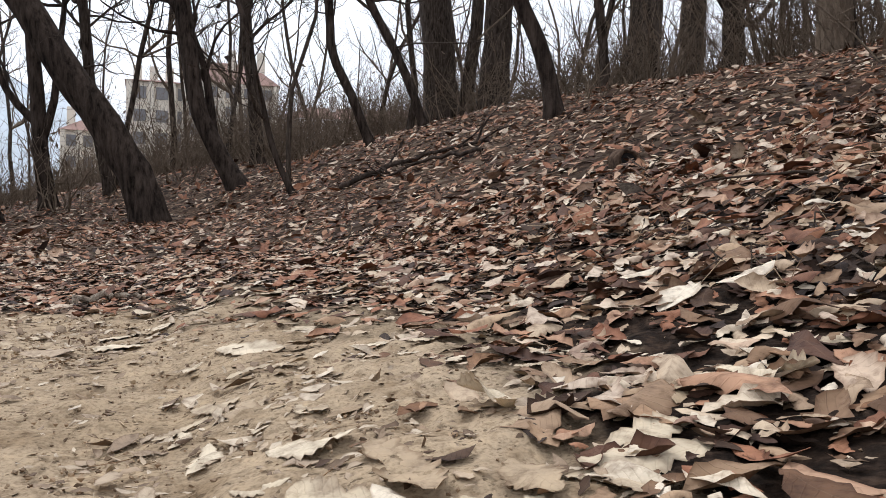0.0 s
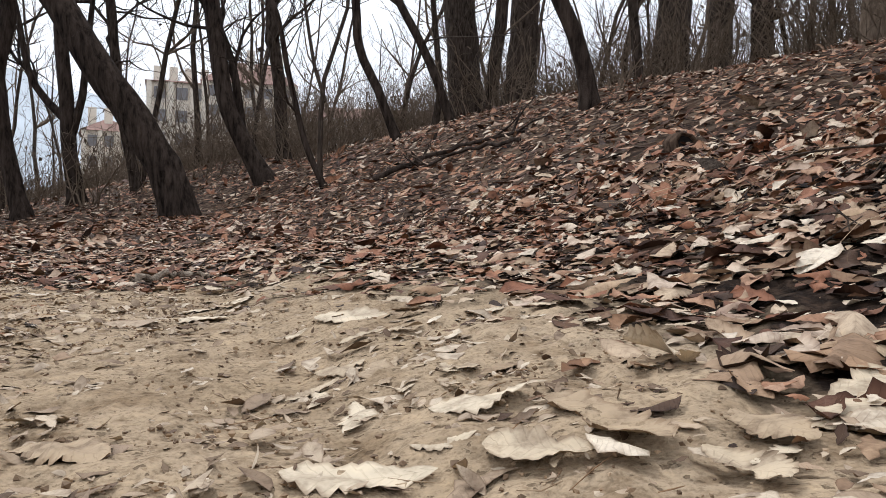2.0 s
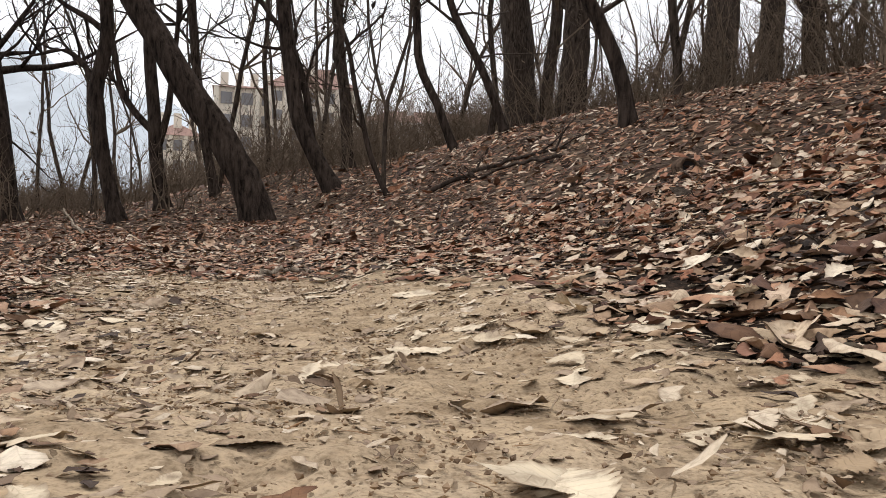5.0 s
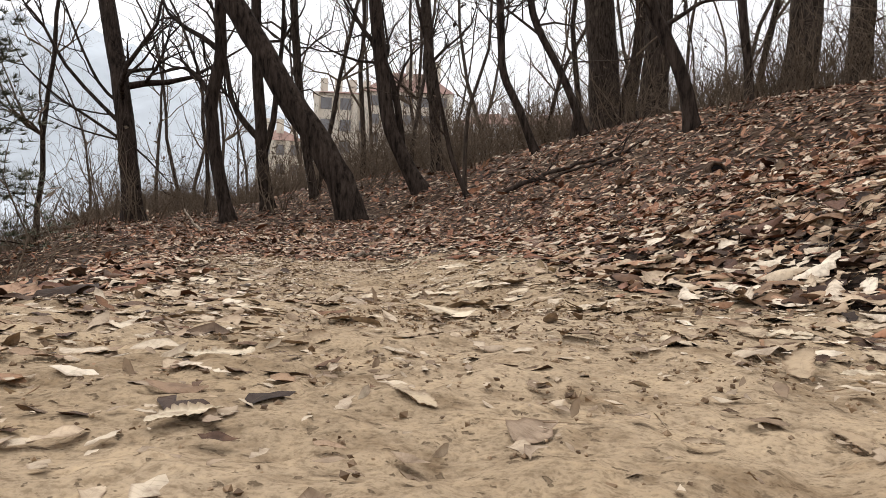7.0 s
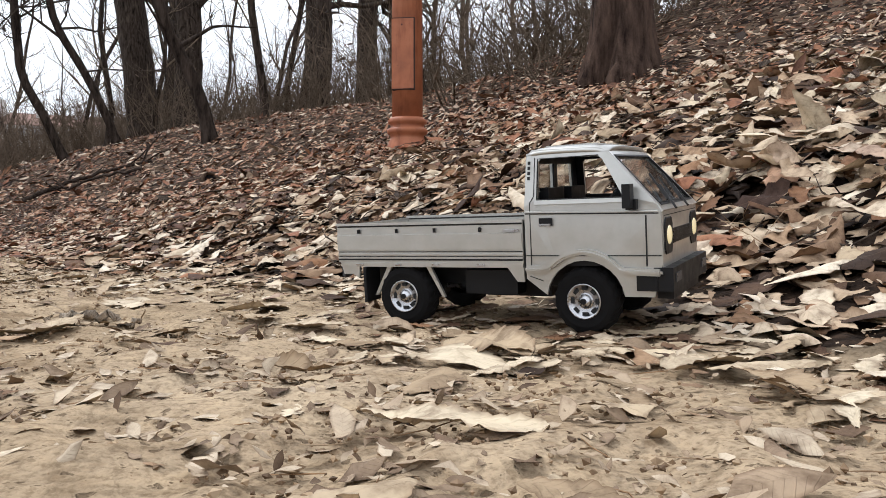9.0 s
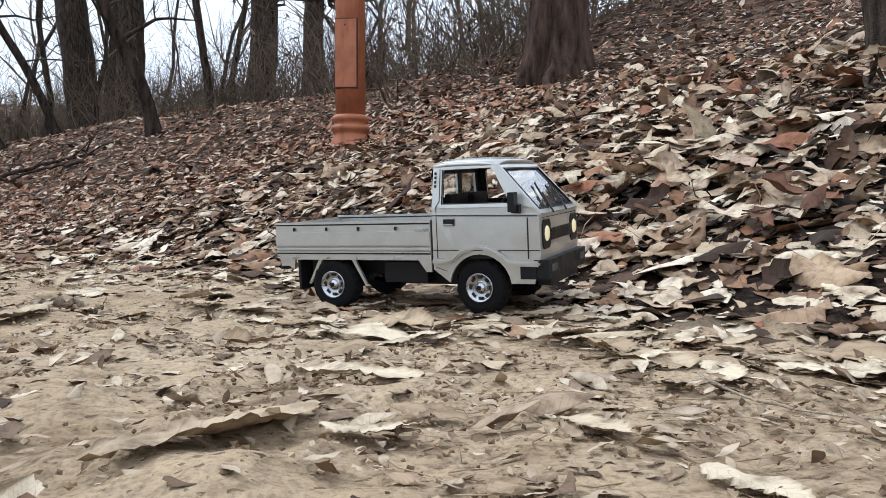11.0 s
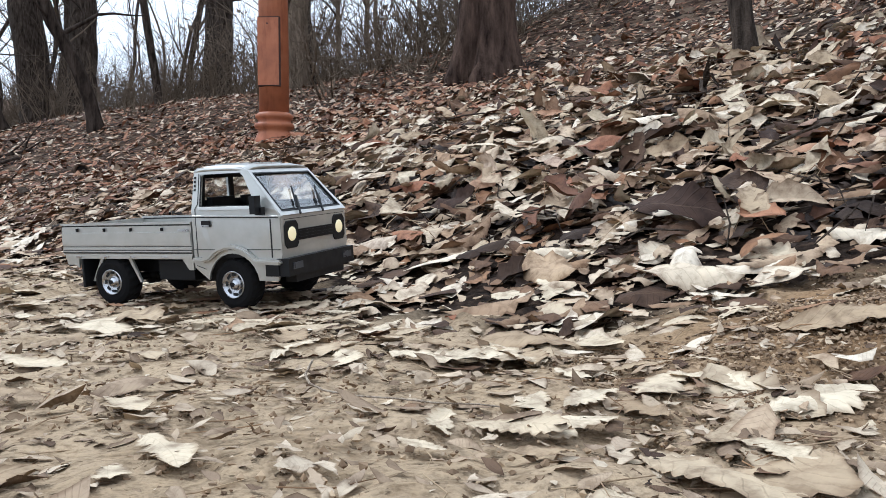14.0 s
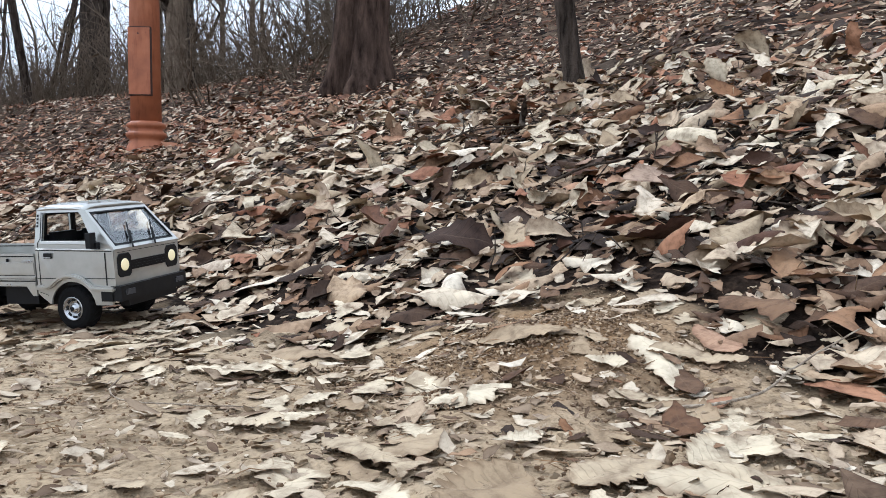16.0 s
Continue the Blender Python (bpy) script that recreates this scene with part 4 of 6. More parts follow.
def build_truck(m):
    root = thing("model_truck", m, "small silver-grey cab-over model pickup truck parked on the dirt path", "toy truck")
    W = HALF_W
    # load bed
    bed = part("bed_floor", soft(boxes((-0.066, 0.112, -W + 0.002, W - 0.002, 0.056, 0.0605)), 0.0008, 1), SILVER, root)
    for s in (-1, 1):
        y0, y1 = (-W, -W + 0.003) if s < 0 else (W - 0.003, W)
        part("drop_side", soft(boxes((-0.067, 0.1125, y0, y1, 0.0605, 0.096)), 0.0008, 1), SILVER, root)
        yo, yi = (-W - 0.0016, -W) if s < 0 else (W, W + 0.0016)
        part("top_rail", soft(boxes((-0.0675, 0.113, min(yo, y0), max(yi, y1), 0.0962, 0.0985)), 0.0006, 1), SILVER, root)
        part("side_swage", soft(boxes((-0.0665, 0.112, min(yo, yi), max(yo, yi), 0.0725, 0.087)), 0.0012, 2), SILVER, root)
        for z in (0.0645, 0.0675):
            part("side_rib", soft(boxes((-0.0665, 0.1125, min(yo, yi), max(yo, yi), z, z + 0.0014)), 0.0004, 1), SILVER, root)
        part("lower_rail", soft(boxes((-0.064, 0.112, min(yo, yi) + 0.0006, max(yo, yi) + 0.0006, 0.0565, 0.0605)), 0.0006, 1), SILVER, root)
        # proud dark strips that draw the shade lines under rail and ribs
        for z, h, out in ((0.0945, 0.0014, 0.0005), (0.0703, 0.0007, 0.0004), (0.0659, 0.0006, 0.0004), (0.0626, 0.0014, 0.001)):
            part("bed_groove", boxes((-0.0663, 0.112, min(y0, y1) - out, max(y0, y1) + out, z, z + h)), SEAM_AND_SHADE, root)
        for i in range(4):
            x = -0.045 + 0.0405 * i
            part("hook", soft(boxes((x, x + 0.0014, min(yo, yi) - 0.0012, max(yo, yi), 0.0885, 0.0925)), 0.0003, 1), BLACK, root)
            part("hinge", soft(boxes((x - 0.003, x + 0.004, min(yo, yi) - 0.0008, max(yo, yi), 0.0575, 0.0595)), 0.0003, 1), CHROME, root)
        part("latch", soft(boxes((0.097, 0.11, min(yo, yi) - 0.001, max(yo, yi), 0.0878, 0.0902)), 0.0003, 1), CHROME, root)
        part("bed_skirt", plate([(0.099, 0.0565), (0.1125, 0.0565), (0.1125, 0.044), (0.107, 0.044)], [], min(y0, y1), max(y0, y1)), SILVER, root)
        part("tail_bracket", plate([(-0.064, 0.0565), (-0.046, 0.0565), (-0.047, 0.045), (-0.053, 0.049), (-0.062, 0.049)], [], min(y0, y1), max(y0, y1)), SILVER, root)
        for x0, x1 in ((-0.02, -0.035), (0.022, 0.038)):
            part("mudguard_stay", plate([(x0, 0.0565), (x0 + 0.005, 0.0565), (x1 + 0.003, 0.028), (x1, 0.028)], [], s * (W - 0.006), s * (W - 0.009)), SILVER, root)
        part("mudflap", soft(boxes((-0.041, -0.0385, s * 0.058 - 0.012, s * 0.058 + 0.012, 0.022, 0.056)), 0.0005, 1), BLACK, root)
        part("tail_lamp", soft(boxes((-0.069, -0.0655, s * 0.052 - 0.008, s * 0.052 + 0.008, 0.046, 0.055)), 0.0005, 1), GREY_LENS, root)
    part("tailgate", soft(boxes((-0.0675, -0.0645, -W + 0.003, W - 0.003, 0.0605, 0.0965)), 0.0008, 1), SILVER, root)
    part("headboard", soft(boxes((0.1095, 0.1125, -W + 0.003, W - 0.003, 0.0605, 0.0985)), 0.0008, 1), SILVER, root)
    # chassis
    for s in (-1, 1):
        part("chassis_rail", boxes((-0.06, 0.22, s * 0.026 - 0.004, s * 0.026 + 0.004, 0.036, 0.056)), BLACK, root)
    part("fuel_tank", soft(boxes((0.05, 0.095, 0.028, 0.052, 0.026, 0.052)), 0.003, 2), BLACK, root)
    part("battery_box", soft(boxes((0.055, 0.1, -0.05, -0.03, 0.03, 0.052)), 0.002, 2), BLACK, root)
    part("gearbox", soft(boxes((0.06, 0.12, -0.018, 0.018, 0.024, 0.05)), 0.003, 2), BLACK, root)
    part("rear_axle", lathe(bmesh.new(), [(0.005, -0.05), (0.005, -0.01), (0.011, -0.006), (0.011, 0.006), (0.005, 0.01), (0.005, 0.05)], 14, "Y"), BLACK, root).location = (0, 0, TYRE_R)
    part("front_axle", lathe(bmesh.new(), [(0.005, -0.05), (0.005, 0.05)], 14, "Y"), BLACK, root).location = (BASE_L, 0, TYRE_R)
    part("prop_shaft", boxes((0.01, 0.06, -0.003, 0.003, 0.028, 0.034)), CHROME, root)
    # cab sides with door windows and wheel arches
    arch = arc(BASE_L, TYRE_R, 0.0345, 172, 8, 12)
    side = [(0.115, 0.112), (0.115, 0.047), (0.1435, 0.0335), *arch, (0.234, 0.0335), (0.2405, 0.062), (0.2395, 0.104), (0.236, 0.112), (0.1985, 0.1665), (0.191, 0.1715),
            (0.124, 0.1725), (0.1175, 0.1675)]
    hole = [(0.1335, 0.1195), (0.2125, 0.1195), (0.2035, 0.139), (0.1945, 0.1585), (0.1905, 0.1625), (0.137, 0.1625), (0.1335, 0.1595)]
    trim = [(0.1155, 0.0585), (0.1365, 0.0585), *arc(BASE_L, TYRE_R + 0.002, 0.0425, 133, 40, 8), (0.22, 0.0575), (0.2405, 0.0565), (0.2405, 0.0508), (0.2185, 0.0516),
            *arc(BASE_L, TYRE_R + 0.002, 0.0375, 40, 138, 8), (0.138, 0.0528), (0.1155, 0.0528)]
    for s in (-1, 1):
        y0, y1 = s * W, s * (W - 0.003)
        cab_side = part("cab_side", tumble(plate(side, [hole], y0, y1)), SILVER, root)
        part("door_lining", tumble(plate([(0.118, 0.11), (0.118, 0.068), (0.232, 0.068), (0.234, 0.11), (0.197, 0.163), (0.12, 0.166)], [hole], s * (W - 0.0032), s * (W - 0.0045))), BLACK, cab_side, "black plastic door lining")
        part("arch_trim", soft(plate(trim, [], s * (W + 0.006), s * (W - 0.001)), 0.0018, 2), SILVER, root)
        g = s * (W + 0.0004)
        for name, loop in (("door_seam", [(0.1225, 0.116), (0.1235, 0.116), (0.1235, 0.0588), (0.1225, 0.0588)]), ("door_seam", [(0.2285, 0.1), (0.2295, 0.1), (0.2295, 0.0585), (0.2285, 0.0585)]),
                           ("sill_seam", [(0.116, 0.0675), (0.2395, 0.0675), (0.2395, 0.0667), (0.116, 0.0667)]), ("sill_crease", [(0.12, 0.0495), (0.1395, 0.0455), (0.1395, 0.045), (0.12, 0.049)]),
                           ("door_seam", [(0.1235, 0.116), (0.129, 0.1225), (0.129, 0.164), (0.1283, 0.164), (0.1283, 0.1228), (0.1225, 0.116)]),
                           ("belt_seam", [(0.1165, 0.1048), (0.238, 0.1023), (0.238, 0.1013), (0.1165, 0.1038)]), ("window_rubber", [(0.1325, 0.1185), (0.2135, 0.1185), (0.2125, 0.1195), (0.1335, 0.1195)]), ("window_rubber", [(0.1325, 0.1185), (0.1335, 0.1195), (0.1335, 0.162), (0.1325, 0.163)]),
                           ("window_rubber", [(0.1325, 0.163), (0.1335, 0.1625), (0.191, 0.1625), (0.191, 0.1635)])):
            part(name, tumble(plate(loop, [], g + s * 0.0003, s * (W - 0.001))), SEAM_AND_SHADE, cab_side)
        part("belt_line", soft(tumble(plate([(0.1165, 0.107), (0.238, 0.1045), (0.238, 0.1025), (0.1165, 0.105)], [], s * (W + 0.0011), s * (W - 0.001))), 0.0004, 1), SILVER, cab_side)
        part("window_ledge", soft(tumble(plate([(0.13, 0.1185), (0.216, 0.1185), (0.218, 0.1135), (0.13, 0.1135)], [], s * (W + 0.0009), s * (W - 0.001))), 0.0004, 1), SILVER, cab_side)
        handle = part("door_handle", soft(boxes((0.1365, 0.151, min(g, g + s * 0.0012), max(g, g + s * 0.0012), 0.0925, 0.0995)), 0.0005, 1), BLACK, cab_side)
        part("handle_grip", soft(boxes((0.1375, 0.15, min(g, g + s * 0.0022), max(g, g + s * 0.0022), 0.093, 0.0945)), 0.0004, 1), CHROME, handle)
        for i in range(4):
            z = 0.1405 + 0.0055 * i
            part("vent_slot", tumble(plate([(0.119, z), (0.1225, z), (0.1225, z + 0.0035), (0.119, z + 0.0035)], [], g + s * 0.0004, s * (W - 0.001))), SEAM_AND_SHADE, cab_side)
        mirror = part("mirror", soft(boxes((0.2155, 0.2215, s * 0.0765 - 0.0055, s * 0.0765 + 0.0055, 0.108, 0.132)), 0.0016, 2), BLACK, root, "black plastic door mirror")
        part("mirror_arm", soft(boxes((0.216, 0.2235, min(s * 0.063, s * 0.074), max(s * 0.063, s * 0.074), 0.106, 0.1165)), 0.001, 1), BLACK, mirror)
    # cab front
    front = part("front_panel", soft(boxes((0.234, 0.2405, -W + 0.0025, W - 0.0025, 0.056, 0.1045)), 0.002, 3), SILVER, root)
    part("nose_seam", boxes((0.2402, 0.2409, -W + 0.006, W - 0.006, 0.0985, 0.0992)), SEAM_AND_SHADE, front)
    part("grille", soft(boxes((0.238, 0.2418, -0.037, 0.037, 0.0745, 0.0865)), 0.0008, 1), BLACK, root, "black grille band")
    for i in range(3):
        part("grille_bar", boxes((0.2416, 0.2424, -0.036, 0.036, 0.0765 + 0.0033 * i, 0.0778 + 0.0033 * i)), BLACK, front)
    for s in (-1, 1):
        o = [(-0.0135, -0.0105), (-0.0095, -0.0155), (0.0095, -0.0155), (0.0135, -0.0105), (0.0135, 0.0095), (0.0095, 0.0145), (-0.0095, 0.0145), (-0.0135, 0.0095)]
        bm = plate(o, [], -0.0025, 0.0025)
        bezel = part("headlamp_bezel", soft(bm, 0.0008, 1), BLACK, root, "black headlamp surround")
        bezel.matrix_basis = Matrix.Translation((0.2424, s * 0.049, 0.0825)) @ Matrix.Rotation(radians(90), 4, "Z")
        lens = part("headlamp", lathe(bmesh.new(), [(0.0078, -0.002), (0.0078, -0.0027), (0.007, -0.0034), (0.0045, -0.004), (0.0012, -0.0043)], 24, "Y"), LENS, root, "lit warm round headlamp", smooth=True)
        lens.matrix_basis = Matrix.Translation((0.2424, s * 0.049, 0.0825)) @ Matrix.Rotation(radians(90), 4, "Z")
    bumper = part("bumper", soft(boxes((0.234, 0.2485, -W - 0.001, W + 0.001, 0.0385, 0.0575)), 0.0025, 2), BLACK, root, "black plastic front bumper")
    part("bumper_valance", soft(boxes((0.232, 0.2445, -0.05, 0.05, 0.03, 0.0395)), 0.002, 1), BLACK, bumper)
    for s in (-1, 1):
        part("bumper_end", soft(boxes((0.2215, 0.2365, s * W - 0.0022, s * W + 0.0022, 0.0385, 0.0525)), 0.0015, 1), BLACK, bumper)
        part("fog_lamp", soft(boxes((0.2483, 0.2496, s * 0.052 - 0.009, s * 0.052 + 0.009, 0.0455, 0.0525)), 0.0004, 1), GREY_LENS, bumper)
    # windscreen, set in a raked frame
    SCREEN_TOP, SCREEN_FOOT = 0.1527, 0.1041
    slant = math.atan2(SCREEN_TOP - SCREEN_FOOT, 0.2428 - 0.1985)
    length = math.hypot(SCREEN_TOP - SCREEN_FOOT, 0.2428 - 0.1985)
    wb, wt = W - 0.0005, (W - 0.0005) * (1 - 2.1 * 0.054)
    rake = Matrix.Translation((0.2428, 0, SCREEN_FOOT)) @ Matrix(((0, -math.sin(slant), -math.cos(slant), 0), (1, 0, 0, 0), (0, -math.cos(slant), math.sin(slant), 0), (0, 0, 0, 1)))
    pane = [(-wb + 0.008, 0.004), (wb - 0.008, 0.004), (wt - 0.005, length - 0.006), (-wt + 0.005, length - 0.006)]
    frame_part = part("windscreen_frame", plate([(-wb, -0.002), (wb, -0.002), (wt, length + 0.001), (-wt, length + 0.001)], [pane], -0.001, 0.003), SILVER, root)
    frame_part.matrix_basis = rake
    rub = [(x * 1.012, z + (0.0008 if z > 0.01 else -0.0008)) for x, z in pane]
    part("windscreen_rubber", plate(rub, [[(x * 0.982, z + (-0.001 if z > 0.01 else 0.001)) for x, z in pane]], -0.0016, 0.001), BLACK, root).matrix_basis = rake
    glass = part("windscreen", plate([(x * 0.99, z) for x, z in pane], [], 0.0004, 0.0010), GLASS, root, "clear raked windscreen")
    glass.matrix_basis, glass.visible_shadow = rake, False
    for x0 in (-0.034, 0.012):
        wiper = part("wiper", soft(boxes((x0 - 0.0009, x0 + 0.0009, -0.0042, -0.0026, -0.004, 0.028)), 0.0004, 1), BLACK, root)
        wiper.matrix_basis = rake @ Matrix.Translation((x0, 0, -0.003)) @ Matrix.Rotation(radians(36), 4, "Y") @ Matrix.Translation((-x0, 0, 0.003))
        part("wiper_blade", boxes((x0 - 0.0006, x0 + 0.0006, -0.0028, -0.0012, 0.008, 0.045)), BLACK, wiper)
    # roof and back
    bm = bmesh.new()
    nx_, ny_ = 9, 11
    grid = []
    for i in range(nx_):
        for j in range(ny_):
            u, v = i / (nx_ - 1), j / (ny_ - 1) * 2 - 1
            edge_drop = 0.0055 * abs(v) ** 6 + 0.004 * (u ** 8) + 0.0035 * (1 - u) ** 10
            grid.append(bm.verts.new((0.1165 + 0.083 * u, v * W * 0.886, 0.1765 - edge_drop)))
    for i in range(nx_ - 1):
        for j in range(ny_ - 1):
            a = i * ny_ + j
            bm.faces.new((grid[a], grid[a + ny_], grid[a + ny_ + 1], grid[a + 1]))
    got = bmesh.ops.extrude_face_region(bm, geom=list(bm.faces))
    bmesh.ops.translate(bm, verts=[v for v in got["geom"] if isinstance(v, bmesh.types.BMVert)], vec=(0, 0, -0.004))
    bmesh.ops.recalc_face_normals(bm, faces=bm.faces)
    roof = part("roof", bm, SILVER, root, "pale grey roof with pressed ribs", smooth=True)
    for y in (-0.03, -0.01, 0.01, 0.03):
        part("roof_rib", soft(boxes((0.128, 0.182, y - 0.0016, y + 0.0016, 0.1755, 0.1773)), 0.0006, 1), SILVER, roof)
    back = [(-W + 0.001, 0.0985), (W - 0.001, 0.0985), (W - 0.001, 0.112), ((W - 0.002) * 0.885, 0.169), (-(W - 0.002) * 0.885, 0.169), (-W + 0.001, 0.112)]
    panes = [[(0.004, 0.127), (0.049, 0.127), (0.046, 0.158), (0.004, 0.158)], [(-0.049, 0.127), (-0.004, 0.127), (-0.004, 0.158), (-0.046, 0.158)]]
    quarter = Matrix.Translation((0.1277, 0, 0)) @ Matrix.Rotation(radians(90), 4, "Z")
    part("cab_back", plate(back, panes, -0.0015, 0.0015), SILVER, root).matrix_basis = quarter
    part("cab_back_lining", plate([(y * 0.94, z) for y, z in back], panes, -0.0032, -0.0017), BLACK, root, "black plastic lining").matrix_basis = quarter
    for k in panes:
        ob = part("rear_pane", plate(k, [], -0.0004, 0.0004), GLASS, root, "clear rear window")
        ob.matrix_basis, ob.visible_shadow = quarter, False
    # inside
    part("cab_floor", boxes((0.118, 0.232, -W + 0.004, W - 0.004, 0.058, 0.066)), BLACK, root)
    part("dashboard", soft(boxes((0.205, 0.236, -W + 0.004, W - 0.004, 0.085, 0.112)), 0.004, 2), BLACK, root)
    for s in (-1, 1):
        seat = part("seat", soft(boxes((0.14, 0.178, s * 0.03 - 0.02, s * 0.03 + 0.02, 0.07, 0.09)), 0.004, 2), BLACK, root)
        part("seat_back", soft(boxes((0.128, 0.14, s * 0.03 - 0.02, s * 0.03 + 0.02, 0.085, 0.131)), 0.004, 2), BLACK, seat)
    wheel = part("steering_wheel", lathe(bmesh.new(), [(0.0135, -0.001), (0.0155, -0.001), (0.0155, 0.001), (0.0135, 0.001), (0.0135, -0.001)], 24), BLACK, root)
    wheel.matrix_basis = Matrix.Translation((0.193, -0.03, 0.109)) @ Matrix.Rotation(radians(-62), 4, "Y")
    part("aerial", lathe(bmesh.new(), [(0.0007, 0.172), (0.0007, 0.1835)], 8), BLACK, root).location = (0.132, 0.05, 0)
    # the cab is squat and set a little forward
    for ob in root.children_recursive:
        level = abs(ob.matrix_basis.translation.z) < 1e-6 and abs(ob.matrix_basis[2][2] - 1) < 1e-6
        straight = abs(ob.matrix_basis[0][0] - 1) < 1e-6
        if ob.type == "MESH" and level:
            for v in ob.data.vertices:
                v.co.x = float(np.interp(v.co.x, *STRETCH)) if straight else v.co.x
                v.co.z = v.co.z if v.co.z < CAB_FROM else CAB_FROM + (v.co.z - CAB_FROM) * CAB_PRESS
    # wheels
    for x, st in ((0, 0), (BASE_L, -4)):
        for s in (-1, 1):
            tyre_wheel(root, x, s * 0.0565, s, st)
    return root


def on_ground(x, y, turn):
    """The pose of the truck with its four wheels on the ground."""
    c, s = math.cos(radians(turn)), math.sin(radians(turn))
    pts = []
    for lx, ly in ((0, -0.0565), (BASE_L, -0.0565), (BASE_L, 0.0565), (0, 0.0565)):
        px, py = x + c * lx - s * ly, y + s * lx + c * ly
        pts.append(Vector((px, py, float(ground_z(px, py)))))
    fwd = ((pts[1] + pts[2]) / 2 - (pts[0] + pts[3]) / 2).normalized()
    left = ((pts[2] + pts[3]) / 2 - (pts[0] + pts[1]) / 2).normalized()
    up = fwd.cross(left).normalized()
    left = up.cross(fwd)
    mid = (pts[0] + pts[3]) / 2
    m = Matrix((fwd, left, up)).transposed().to_4x4()
    m.translation = mid + Vector((0, 0, 0.001))
    return m


build_truck(on_ground(TRUCK_X, TRUCK_Y, TRUCK_TURN))


# ---- wood lying about ----
BARE_WOOD = bark_material("weathered_wood", (0.2, 0.15, 0.11), (0.5, 0.42, 0.33), 2.0)
ROTTEN = bark_material("rotten_bark", (0.035, 0.022, 0.016), (0.17, 0.115, 0.08), 2.0)
HOLLOW_SHADE = plain("hollow_shade", (0.012, 0.009, 0.008), 0.95)


def rest(x, y, lift=0.0):
    return (x, y, float(ground_z(x, y)) + lift)


def stick(name, pts, r, label, category, material=None, branches=0, seed=1):
    """A fallen branch lying along points in the plan (x, y, height over the ground)."""
    q = smooth_line([rest(*p) for p in pts], 14)
    base = Vector(q[0].tolist())
    root = thing(name, Matrix.Translation(base), label, category)
    tb = Tubes(seed)
    q = q - np.array(base)
    q[1:-1] += tb.rng.normal(size=(12, 3)) * r * 0.5
    tb.tube(q, np.linspace(r, r * 0.5, 14), 9, 0.08)
    ob = new("wood", tb.mesh("wood", material or TWIG))
    ob.parent = root
    if branches:
        for i in range(branches):
            fork = Tubes(seed * 31 + i)
            j = int(fork.rng.integers(3, 13))
            d = (q[j] - q[j - 1]) / np.linalg.norm(q[j] - q[j - 1]) + fork.rng.normal(size=3) * 0.7
            d[2] = abs(d[2]) * 0.6
            fork.limb(q[j], d, fork.rng.uniform(8, 22) * r, r * 0.5, 1, up=0.05, kids=2)
            ob = new("side_twig", fork.mesh("side_twig", material or TWIG))
            ob.parent = root
    return root


def hollow_log(x, y, turn, r, length):
    """A short rotten log with a dark hollow end."""
    root = thing("hollow_log", pose(x, y, float(ground_z(x, y)) + r * 0.6, 0, 0, turn), "short dark rotten log with a hollow end in the leaves", "log")
    bm = lathe(bmesh.new(), [(r * 0.7, 0.02), (r * 0.78, 0.0), (r * 0.97, -0.003), (r * 1.03, 0.02), (r, length * 0.5), (r * 0.9, length)], 22, "Y")
    for v in bm.verts:
        a = math.atan2(v.co.z, v.co.x)
        k = 1 + 0.07 * math.sin(3 * a + 1) + 0.05 * math.sin(7 * a)
        v.co.x, v.co.z = v.co.x * k, v.co.z * k
    part("bark", bm, ROTTEN, root, smooth=True)
    # near-black plug that paints the shade inside the log's mouth
    part("hollow", lathe(bmesh.new(), [(r * 0.74, 0.012), (r * 0.7, 0.03)], 18, "Y"), HOLLOW_SHADE, root, "black plug standing for the shade inside the hollow")
    return root


def bark_strip(name, pts, width, label, height=0.012):
    """A curled strip of bark with a wavy rim."""
    q = smooth_line([rest(*p) for p in pts], 26)
    base = q[0].copy()
    rng = np.random.default_rng(len(pts) * 7 + int(width * 1000))
    vs, fs = [], []
    for i, p in enumerate(q):
        d = q[min(i + 1, 25)] - q[max(i - 1, 0)]
        d = d / np.linalg.norm(d)
        n = np.array([-d[1], d[0], 0])
        taper = math.sin(math.pi * (i + 1) / 27) ** 0.4
        for j in range(7):
            v = (j / 6 - 0.5) * 2
            jag = 1 + 0.14 * rng.normal() * abs(v)
            vs.append((p - base + n * v * width * 0.5 * taper * jag + np.array([0, 0, 0.002 + height * taper * (1 - v * v) * (0.8 + 0.3 * math.sin(i * 0.9))])).tolist())
            if i and j:
                b = i * 7 + j
                fs.append((b - 8, b - 7, b, b - 1))
    me = mesh_from(name, vs, fs, BARE_WOOD)
    ob = new(name, me)
    ob.location = base
    thick = ob.modifiers.new("thickness", "SOLIDIFY")
    thick.thickness = 0.0022
    return tagged(ob, label, "bark")


hollow_log(0.585, 2.49, 14, 0.038, 0.09)
bark_strip("bark_piece", [(1.83, -0.24), (1.88, -0.262), (1.94, -0.285)], 0.055, "curved piece of pale bark lying in the leaves", 0.03)
stick("fallen_branch", [(-0.62, 4.66, 0.02), (-0.45, 4.7, 0.05), (-0.3, 4.72, 0.06), (-0.06, 4.75, 0.03), (0.25, 4.6, 0.02)], 0.018, "dark fallen branch lying across the foot of the bank", "branch", BARK, 7, 3)
stick("fallen_branch", [(0.2, 4.2, 0.02), (-0.1, 4.35, 0.05), (-0.4, 4.3, 0.02)], 0.012, "dark fallen branch with side twigs in the leaves", "branch", BARK, 5, 4)
